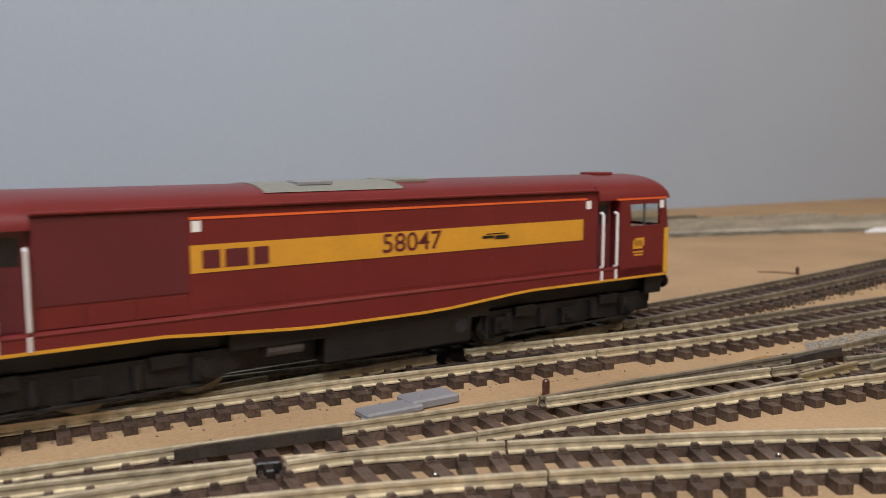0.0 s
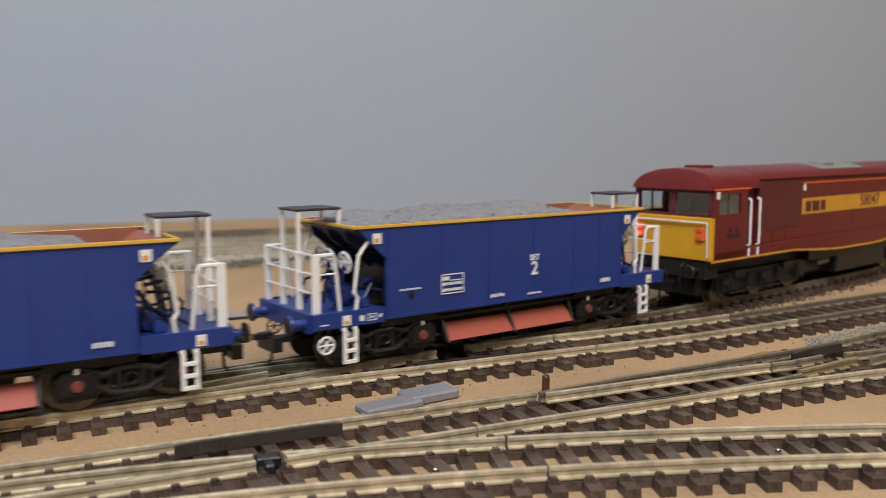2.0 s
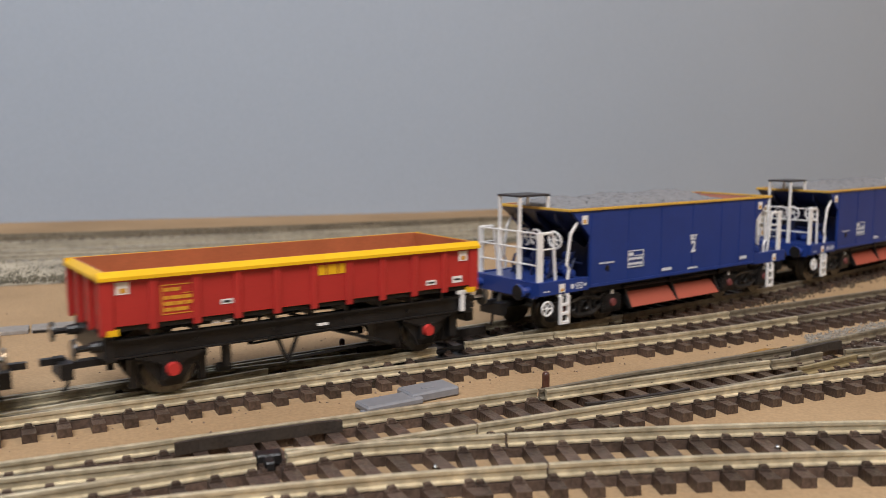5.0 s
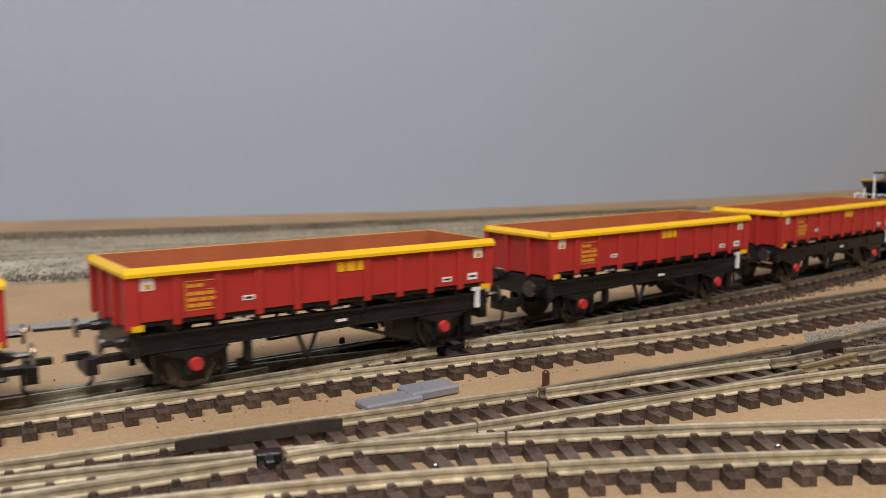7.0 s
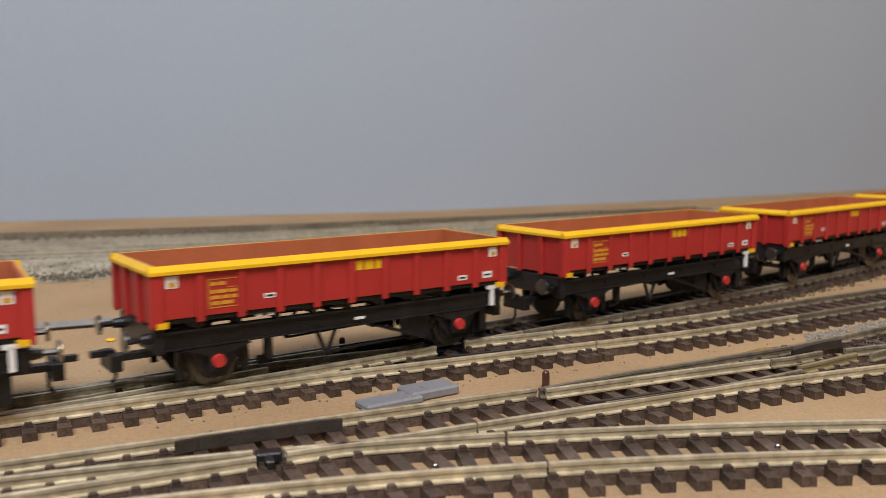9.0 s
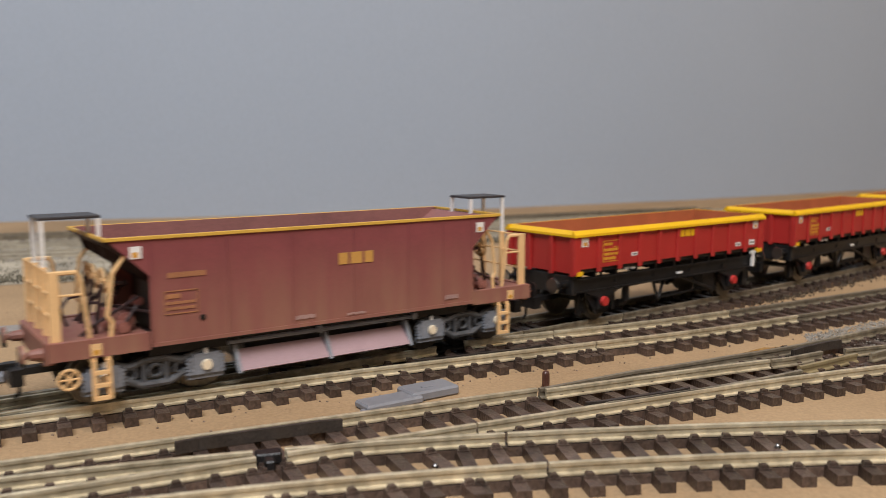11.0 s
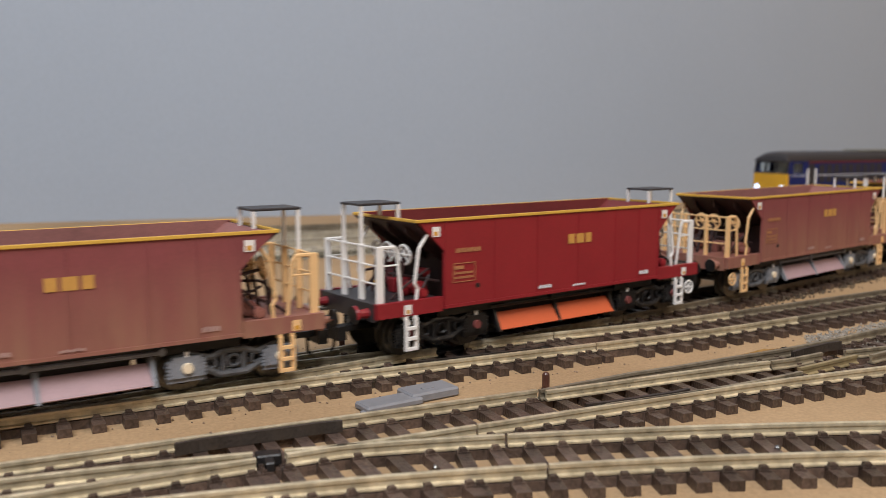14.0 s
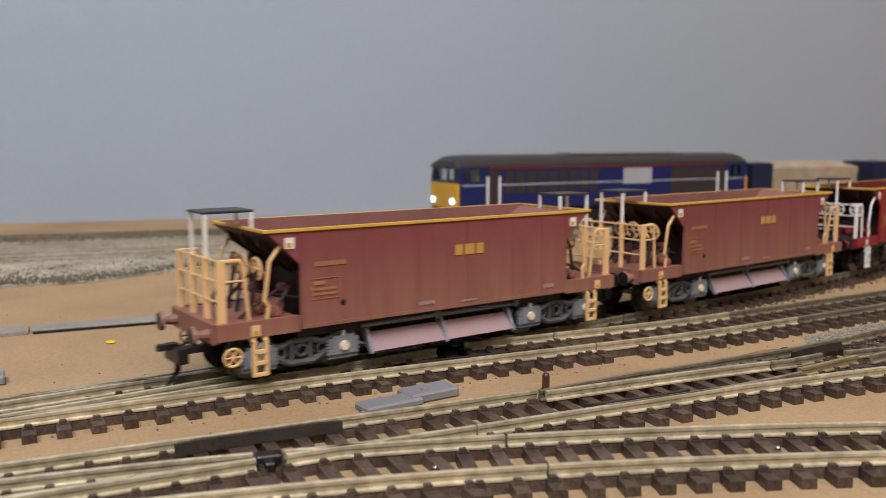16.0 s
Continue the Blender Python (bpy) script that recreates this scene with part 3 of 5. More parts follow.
        for x in (-24.9, 0, 24.9):
            pts = [(11.0 * s, 11.0), (12.6 * s, 11.0), (16.3 * s, 3.5), (15.3 * s, 3.5), (11.0 * s, 8.0)]
            a = [bm.verts.new((x - 0.45, y, z)) for y, z in pts]
            b = [bm.verts.new((x + 0.45, y, z)) for y, z in pts]
            bm.faces.new(a)
            bm.faces.new(b[::-1])
            for i in range(len(pts)):
                bm.faces.new((a[i], a[(i + 1) % 5], b[(i + 1) % 5], b[i]))
        rod(bm, (-27, 13.6 * s, 11.0), (27, 13.6 * s, 11.0), 0.6, 6)
        for x in (-2.2, 27):
            rod(bm, (x, 13.0 * s, 11.2), (x, 14.6 * s, 11.2), 1.0, 8)
        part("chute_frame", fix(bm), look_.chute_frame, top)
    bm = bmesh.new()
    prism(bm, [(-22, 13), (22, 13), (20, 3.5), (-20, 3.5)], -9.5, 9.5)
    part("chute_box", fix(bm), M_BLACK, top)
    if side_wheel:
        for s in (-1, 1):
            ob = part("brake_wheel", handwheel_mesh(2.2, (0, 1, 0), look_.rails), None, top, "spoked wheel of the hand brake")
            ob.matrix_basis = pose(64.0 * side_wheel * MM, 15.4 * s * MM, 8.0 * MM)
    # marks
    for s in (-1, 1):
        y = 16.55 * s
        for x in (-49.0, 48.2):
            plate = part("label_plate", plates([(x - 1.3, x + 1.3, 33.6, 36.4)], y), M_WHITE, top, "small white label with a yellow patch")
            part("patch", plates([(x - 0.8, x + 0.5, 33.9, 35.1)], 16.68 * s, 0.06), M_GOLD, plate)
        for x in (-58.2, 60.2):
            plate = part("label_plate", plates([(x - 1.2, x + 1.2, 12.7, 15.4)], 16.02 * s), look_.rails, top)
            part("patch", plates([(x - 0.6, x + 0.6, 13.0, 14.0)], 16.16 * s, 0.06), M_GOLD, plate)
        low = [(-10.0, -4.6, 15.0, 16.1), (4.6, 10.2, 14.4, 15.1), (36.0, 40.6, 15.2, 16.5)]
        for rect in low:
            x0, x1, z0, z1 = rect
            n = 5
            bits = [(x0 + (x1 - x0) * k / n, x0 + (x1 - x0) * (k + 0.72) / n, z0 + 0.1 * (k % 2), z1 - 0.12 * ((k + 1) % 2)) for k in range(n)]
            tagged(part("small_lettering", plates(bits, 16.60 * s, 0.08), M_LETTER_PINK if look_.body is M_BROWN else M_LETTER_BLUE, top, "row of small illegible lettering"), kind="stuff")
        if marks == "set":
            lettering("lettering", "SET", 1.7, look_.letters, top, side_place(7.2 * -s, 16.66 * s, 25.6), bold=0.00008)
            lettering("lettering", "2", 4.0, look_.letters, top, side_place(7.2 * -s, 16.66 * s, 22.2), bold=0.00012)
            x = -28.0
            frame_ = [(x, x + 8, 23.2, 23.5), (x, x + 8, 17.8, 18.1), (x, x + 0.3, 17.8, 23.5), (x + 7.7, x + 8, 17.8, 23.5), (x + 3.2, x + 8, 21.5, 21.75)]
            bars = [(x + 0.6, x + 2.8, 21.7, 22.8)] + [(x + 0.5 + 1.4 * k, x + 1.6 + 1.4 * k, z, z + 0.8) for k in range(5) for z in (20.3, 18.6)]
            tagged(part("data_panel", plates(frame_ + bars, 16.62 * s, 0.08), look_.letters, top, "white outlined panel of illegible data"), kind="stuff")
            tagged(part("small_lettering", plates([(-41.8 + 1.2 * k, -41.0 + 1.2 * k, 20.2, 20.7) for k in range(6)], 16.56 * s, 0.08), look_.letters, top), kind="stuff")
            bm = bmesh.new()
            rod(bm, (-38, 16.3 * s, 18.7), (-38, 16.75 * s, 18.7), 0.9, 8)
            part("lug", bm, M_BLACK, top)
            for rects in ([(-54.2, -52.9, 13.4, 14.9)], [(-51.8, -49.0, 13.2, 13.45), (-51.8, -49.0, 14.85, 15.1), (-51.8, -51.5, 13.2, 15.1), (-49.3, -49.0, 13.2, 15.1), (-50.8, -50.0, 13.8, 14.5)], [(-48.2, -47.3, 13.8, 14.7)], [(-66, -65.2, 13.3, 13.7), (-64.8, -63.6, 13.3, 13.7)]):
                part("small_lettering", plates(rects, 16.02 * s, 0.08), look_.letters, top)
        else:
            x = 2.3
            part("operator_mark", plates([(x, x + 2.7, 28.0, 31.0), (x + 3.5, x + 6.9, 28.0, 31.0), (x + 7.7, x + 10.2, 28.0, 31.0)], 16.52 * s, 0.08), look_.letters, top, "operator mark as three gold blocks")
            tagged(part("small_lettering", plates([(-42 + 1.15 * k, -41.1 + 1.15 * k, 28.6, 29.8) for k in range(8)], 16.52 * s, 0.08), M_LETTER_FADED, top), kind="stuff")
            x = -43
            rows_ = [(x, x + 8, 25.4, 25.6), (x, x + 8, 20.1, 20.3), (x, x + 0.2, 20.1, 25.6), (x + 7.8, x + 8, 20.1, 25.6), (x + 0.5, x + 3.8, 23.8, 24.8)] + [(x + 0.5 + 1.4 * k, x + 1.5 + 1.4 * k, z, z + 0.65) for k in range(5) for z in (22.4, 21.1)]
            tagged(part("data_panel", plates(rows_, 16.52 * s, 0.08), M_LETTER_FADED, top, "gold outlined panel of illegible data"), kind="stuff")
            bm = bmesh.new()
            rod(bm, (-34, 16.3 * s, 18.6), (-34, 16.6 * s, 18.6), 0.75, 10)
            part("lug", bm, M_BLACK, top)
    return top


BLUE_LOOK = Hopper(M_BLUE, M_RUST, M_WHITE, M_CHUTE_RED, M_BLACK, M_BLACK, M_BLACK, M_HUB_BROWN, M_LETTER_BLUE, M_BLUE)
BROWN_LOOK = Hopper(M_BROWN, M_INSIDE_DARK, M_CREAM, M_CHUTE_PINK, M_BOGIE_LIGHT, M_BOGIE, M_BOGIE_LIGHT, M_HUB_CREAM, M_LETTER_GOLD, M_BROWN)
CRIMSON_LOOK = Hopper(M_CRIMSON, M_INSIDE_CRIMSON, M_WHITE, M_CHUTE_ORANGE, M_BLACK, M_BLACK, M_BLACK, M_HUB_BROWN, M_LETTER_GOLD, M_FAR_ROOF)


def stone_load(wagon, seed):
    """The stone in a hopper rides with it."""
    part("stone_load", heap(seed, -54.3, 38), M_STONE, wagon, "heap of broken grey stone")


# ---- four-wheeled box wagons ----
def box_wagon():
    top = tagged(new("box_wagon"), "red open box wagon with yellow top rim, empty", "open wagon", group="red box wagons of the goods train")
    for s in (-1, 1):
        part("side_panel", block(-51.6, 51.6, min(14.91 * s, 15.5 * s), max(14.91 * s, 15.5 * s), 18.7, 30.2), M_RED, top)
        for i in range(11):
            x = -51.0 + 10.2 * i
            bm = bmesh.new()
            w = 1.5 if i in (0, 10) else 1.0
            box(bm, x - w, x + w, min(15.4 * s, 16.1 * s), max(15.4 * s, 16.1 * s), 17.3 if i % 10 else 17.0, 30.0)
            part("rib", bm, M_RED, top, bevel=0.2)
        bm = bmesh.new()
        a = [(14.9, 31.2), (15.2, 31.2), (16.6, 30.0), (16.6, 29.2), (14.9, 29.2)]
        va = [bm.verts.new((-52.8, y * s, z)) for y, z in a]
        vb = [bm.verts.new((52.8, y * s, z)) for y, z in a]
        bm.faces.new(va)
        bm.faces.new(vb[::-1])
        for i in range(5):
            bm.faces.new((va[i], va[(i + 1) % 5], vb[(i + 1) % 5], vb[i]))
        part("top_rim", fix(bm), M_YELLOW, top, "broad yellow top rim")
        part("lining", block(-51, 51, min(14.3 * s, 14.9 * s), max(14.3 * s, 14.9 * s), 18.5, 31.1), M_RUST_BOX, top)
    for d in (-1, 1):
        part("end_panel", block(min(50.7 * d, 51.6 * d), max(50.7 * d, 51.6 * d), -14.9, 14.9, 17.4, 31.05), M_RED, top)
        for y in (-14.6, -5.2, 5.2, 14.6):
            bm = bmesh.new()
            box(bm, min(51.5 * d, 52.5 * d), max(51.5 * d, 52.5 * d), y - 0.9, y + 0.9, 16.6, 30.0)
            part("rib", bm, M_RED, top, bevel=0.2)
        bm = bmesh.new()
        prism(bm, [(51.2 * d, 31.2), (51.5 * d, 31.2), (52.8 * d, 30.0), (52.8 * d, 29.2), (51.2 * d, 29.2)], -14.9, 14.9)
        part("top_rim", fix(bm), M_YELLOW, top)
        part("lining", block(min(50.4 * d, 50.66 * d), max(50.4 * d, 50.66 * d), -14.3, 14.3, 18.5, 31.1), M_RUST_BOX, top)
        # headstock, buffers
        part("headstock", block(min(49 * d, 51.4 * d), max(49 * d, 51.4 * d), -14.2, 14.2, 10.2, 16.6), M_BLACK, top, bevel=0.3)
        for y in (-11.4, 11.4):
            ob = part("buffer", buffer_mesh(M_BRIGHT, M_BLACK, 6.4), None, top, "steel-headed sprung buffer")
            ob.matrix_basis = pose(51.4 * d * MM, y * MM, 13.8 * MM, 0, 0, 0 if d > 0 else 180)
        coupling(top, 53 * d, d)
        for y in (-14.9, 14.9):
            part("lamp_bracket", block(50 * d - 1.3, 50 * d + 1.3, y - 1.3, y + 1.3, 16.7, 18.1), M_YELLOW, top, "small yellow lashing block")
        # axle guards, springs and axleboxes
        for s in (-1, 1):
            x = 36.2 * d
            bm = bmesh.new()
            prism(bm, [(x - 9.2, 11.4), (x + 9.2, 11.4), (x + 6.0, 7.6), (x + 3.4, 4.2), (x + 2.6, 2.6), (x - 2.6, 2.6), (x - 3.4, 4.2), (x - 6.0, 7.6)], 11.9 * s, 12.6 * s)
            for k in range(4):
                box(bm, x - 8.5 + 1.7 * k, x + 8.5 - 1.7 * k, min(12.6 * s, 13.9 * s), max(12.6 * s, 13.9 * s), 10.6 - 0.55 * (k + 1), 10.6 - 0.55 * k)
            box(bm, x - 2.4, x + 2.4, min(12.6 * s, 14.0 * s), max(12.6 * s, 14.0 * s), 4.4, 8.8)
            guard = part("axle_guard", fix(bm), M_BLACK, top)
            bm = bmesh.new()
            rod(bm, (x, 13.9 * s, 6.9), (x, 15.0 * s, 6.9), 1.75, 14, 1.5)
            part("axlebox_cover", bm, M_HUB_RED, guard, "round red axlebox cover")
            bm = bmesh.new()
            for dx in (-8.2, 8.2):
                box(bm, x + dx - 0.9, x + dx + 0.9, min(9.6 * s, 10.8 * s), max(9.6 * s, 10.8 * s), 2.6, 9.6)
                rod(bm, (x + dx, 10.2 * s, 9.8), (x + dx * 0.7, 10.2 * s, 3.0), 0.5, 6)
            part("brake_shoe", fix(bm), M_BLACK, guard)
        wheelset(WHEELS_WAGON, 36.2 * d, 6.1, top)
    part("floor_plate", block(-50.6, 50.6, -14.85, 14.85, 17.4, 18.35), M_BLACK, top)
    part("floor_lining", block(-50.3, 50.3, -14.25, 14.25, 18.4, 18.75), M_RUST_BOX, top, "orange-brown wagon floor")
    for s in (-1, 1):
        bm = bmesh.new()
        box(bm, -50.5, 50.5, min(12.4 * s, 13.4 * s), max(12.4 * s, 13.4 * s), 10.8, 15.0)
        box(bm, -50.5, 50.5, min(12.0 * s, 14.5 * s), max(12.0 * s, 14.5 * s), 14.9, 15.4)
        box(bm, -50.5, 50.5, min(12.0 * s, 14.1 * s), max(12.0 * s, 14.1 * s), 10.8, 11.2)
        for k in range(9):
            box(bm, -41.3 + 10.2 * k, -40.3 + 10.2 * k, min(2 * s, 14.3 * s), max(2 * s, 14.3 * s), 15.4, 17.4)
        for x in (-30, -10, 10, 30):
            rod(bm, (x, 13.3 * s, 13.0), (x, 13.8 * s, 13.0), 0.7, 6)
        part("solebar", fix(bm), M_BLACK, top)
        # brake vee hangers, push rod and lever
        bm = bmesh.new()
        for x in (-6.0,):
            rod(bm, (x - 3, 12.2 * s, 11), (x, 12.2 * s, 3.6), 0.6, 6)
            rod(bm, (x + 3, 12.2 * s, 11), (x, 12.2 * s, 3.6), 0.6, 6)
        rod(bm, (6, 12.6 * s, 10.8), (25, 12.6 * s, 4.4), 0.5, 6)
        rod(bm, (-6, 11.0 * s, 4.0), (27, 11.0 * s, 5.0), 0.4, 6)
        box(bm, 20, 27, min(8 * s, 12 * s), max(8 * s, 12 * s), 4.0, 10.9)
        box(bm, 45, 47.5, min(9 * s, 12.4 * s), max(9 * s, 12.4 * s), 3.6, 10.9)
        rod(bm, (-22, 11 * s, 5.2), (-22, 11 * s, 11), 1.3, 8)
        rod(bm, (-24, 9 * s, 4.2), (-20, 9 * s, 4.2), 1.2, 8)
        part("brake_rigging", fix(bm), M_BLACK, top, "thin brake rods and hangers")
        bm = bmesh.new()
        box(bm, 47.0, 48.3, min(14.2 * s, 15.2 * s), max(14.2 * s, 15.2 * s), 11.2, 16.6)
        box(bm, 45.8, 51.0, min(14.2 * s, 15.2 * s), max(14.2 * s, 15.2 * s), 16.2, 17.2)
        part("brake_lever_guide", fix(bm), M_WHITE, top, "white brake lever guide")
        part("small_fittings", plates([(-26.5, -24.6, 16.6, 17.3), (-23.6, -21.4, 16.6, 17.3), (1.5, 4.5, 12.4, 13.1)], 14.2 * s, 0.3), M_WHITE, top)
        y = 15.52 * s
        for x in (-47.4, 47.3):
            plate = part("label_plate", plates([(x - 1.5, x + 1.5, 25.9, 28.7)], y), M_WHITE, top, "small white label with a yellow patch")
            part("patch", plates([(x - 0.7, x + 0.9, 26.2, 27.3)], 15.66 * s, 0.06), M_GOLD, plate)
        part("operator_mark", plates([(1.4, 3.5, 25.8, 28.4), (4.0, 6.8, 25.8, 28.4), (7.3, 9.1, 25.8, 28.4)], y, 0.1), M_YELLOW, top, "operator mark as three yellow blocks")
        x = -38.8
        rows_ = [(x, x + 8.2, 27.0, 27.2), (x, x + 8.2, 20.2, 20.4), (x, x + 0.2, 20.2, 27.2), (x + 8.0, x + 8.2, 20.2, 27.2), (x + 4.9, x + 8.0, 24.9, 25.05)]
        for z, ends in ((25.6, ((0.6, 2.2), (2.5, 4.4))), (23.7, ((0.6, 1.8), (2.1, 5.0), (5.3, 7.6))), (22.3, ((0.6, 3.0), (3.4, 5.2), (5.6, 7.4))), (20.9, ((0.6, 2.6), (2.9, 6.2)))):
            rows_ += [(x + a, x + b, z, z + 0.85) for a, b in ends]
        tagged(part("data_panel", plates(rows_, y, 0.1), M_GOLD, top, "gold outlined panel of illegible data"), kind="stuff")
        for rect in ((-24.6, -21.6, 21.2, 22.4), (34.7, 37.9, 19.9, 21.3), (43.6, 47.0, 19.8, 21.7)):
            panel = part("white_panel", plates([rect], y, 0.1), M_WHITE, top, "small white panel of illegible data")
            part("bar", plates([(rect[0] + 0.5, rect[1] - 0.5, (rect[2] + rect[3]) / 2 - 0.25, (rect[2] + rect[3]) / 2 + 0.25)], y + 0.11 * s, 0.05), M_BLACK, panel)
    return top


# ---- the leading diesel ----
ARCH = [(-17.4, 43.0), (-17.0, 45.2), (-15.2, 47.4), (-12.0, 49.1), (-7.0, 50.4), (0, 50.9), (7.0, 50.4), (12.0, 49.1), (15.2, 47.4), (17.0, 45.2), (17.4, 43.0)]


def loft(bm, sections):
    """A closed skin through sections, each a list of points."""
    rings = [[bm.verts.new(p) for p in s] for s in sections]
    n = len(rings[0])
    for r, q in zip(rings, rings[1:]):
        for i in range(n):
            bm.faces.new((r[i], r[(i + 1) % n], q[(i + 1) % n], q[i]))
    bm.faces.new(rings[0])
    bm.faces.new(rings[-1][::-1])
    return fix(bm)


def holed(bm, u0, u1, w0, w1, holes, place, mat=0):
    """A wall with openings, as blocks round them. place(u, w, depth 0..1) gives the point."""
    us = sorted({u0, u1, *[h[0] for h in holes], *[h[1] for h in holes]})
    ws = sorted({w0, w1, *[h[2] for h in holes], *[h[3] for h in holes]})
    for a, b in zip(us, us[1:]):
        for c, d in zip(ws, ws[1:]):
            mu, mw = (a + b) / 2, (c + d) / 2
            if any(h[0] < mu < h[1] and h[2] < mw < h[3] for h in holes):
                continue
            vs = [bm.verts.new(place(u, w, k)) for u in (a, b) for w in (c, d) for k in (0, 1)]
            for f in ((0, 1, 3, 2), (4, 6, 7, 5), (0, 4, 5, 1), (2, 3, 7, 6), (0, 2, 6, 4), (1, 5, 7, 3)):
                bm.faces.new([vs[i] for i in f]).material_index = mat
    bmesh.ops.remove_doubles(bm, verts=bm.verts[:], dist=0.0005)
    bm.verts.index_update()
    twins = {}
    for f in bm.faces:
        twins.setdefault(frozenset(v.index for v in f.verts), []).append(f)
    bmesh.ops.delete(bm, geom=[f for g in twins.values() if len(g) > 1 for f in g], context="FACES_ONLY")
    return fix(bm)


def cab(parent, d, body_mat, front_mat, half, wall, front_holes, side_hole, lamps, group_name="cab"):
    """A full-width cab at the end d of a diesel: shell with window openings, glass, desk, lamps."""
    x1, x0 = half, half - 23.5
    ob = new(group_name)
    ob.parent = parent
    rake = lambda z: max(0.0, z - 33.0) * 0.16
    sx = lambda x: x * d
    for s in (-1, 1):
        bm = bmesh.new()
        holed(bm, x0, x1 - 0.8, 17.0, 43.2, [side_hole], lambda u, w, k: (sx(u - (rake(w) if u > x1 - 2 else 0)), (wall - 0.9 * k) * s, w))
        part("side_wall", bm, body_mat, ob)
    bm = bmesh.new()
    holed(bm, -wall, wall, 33.0, 43.2, front_holes, lambda u, w, k: (sx(x1 - rake(w) - 0.9 * k), u, w))
    part("window_frame", bm, M_MAROON_DARK if body_mat is M_MAROON else M_FAR_ROOF, ob, "cab front above the nose with two windows")
    part("nose", block(min(sx(x1 - 2.2), sx(x1 + 0.3)), max(sx(x1 - 2.2), sx(x1 + 0.3)), -wall - 0.1, wall + 0.1, 17.4, 33.2), front_mat, ob, "yellow warning panel", bevel=0.35)
    # glass, set back in its openings
    for h in front_holes:
        bm = bmesh.new()
        holed(bm, h[0], h[1], h[2], h[3], [], lambda u, w, k: (sx(x1 - rake(w) - 0.45 - 0.15 * k), u, w))
        pane = part("windscreen", bm, M_GLASS, ob)
        pane.visible_shadow = False
    for s in (-1, 1):
        bm = bmesh.new()
        holed(bm, side_hole[0], side_hole[1], side_hole[2], side_hole[3], [], lambda u, w, k: (sx(u), (wall - 0.4 - 0.15 * k) * s, w))
        pane = part("side_window", bm, M_GLASS, ob)
        pane.visible_shadow = False
        bm = bmesh.new()
        h = side_hole
        e = 0.45
        holed(bm, h[0] - e, h[1] + e, h[2] - e, h[3] + e, [(h[0], h[1], h[2], h[3])], lambda u, w, k: (sx(u), (wall + 0.12 - 0.3 * k) * s, w))
        part("window_surround", bm, body_mat, ob)
        mid = (h[0] + h[1]) / 2
        part("window_bar", block(min(sx(mid - 0.3), sx(mid + 0.3)), max(sx(mid - 0.3), sx(mid + 0.3)), min((wall - 0.85) * s, (wall - 0.2) * s), max((wall - 0.85) * s, (wall - 0.2) * s), h[2], h[3]), M_BOGIE, ob)
    bm = bmesh.new()
    box(bm, min(sx(x0 + 0.7), sx(x0 + 1.4)), max(sx(x0 + 0.7), sx(x0 + 1.4)), -wall + 1, wall - 1, 17, 43)
    box(bm, min(sx(x0 + 0.75), sx(x1 - 1.4)), max(sx(x0 + 0.75), sx(x1 - 1.4)), -wall + 1, wall - 1, 28.0, 29.0)
    box(bm, min(sx(x1 - 7), sx(x1 - 2)), max(sx(x1 - 7), sx(x1 - 2)), -wall + 2, wall - 2, 29, 33.2)
    for y in (-8, 8):
        box(bm, min(sx(x0 + 5), sx(x0 + 9)), max(sx(x0 + 5), sx(x0 + 9)), y - 3, y + 3, 29, 33.5)
        box(bm, min(sx(x0 + 4), sx(x0 + 5)), max(sx(x0 + 4), sx(x0 + 5)), y - 3, y + 3, 33, 38)
    part("rear_wall", block(min(sx(x0 + 0.02), sx(x0 + 0.66)), max(sx(x0 + 0.02), sx(x0 + 0.66)), -wall + 0.95, wall - 0.95, 17.4, 43), body_mat, ob)
    part("interior", bm, M_CABIN, ob, "pale cab interior with desk and seats")
    return ob


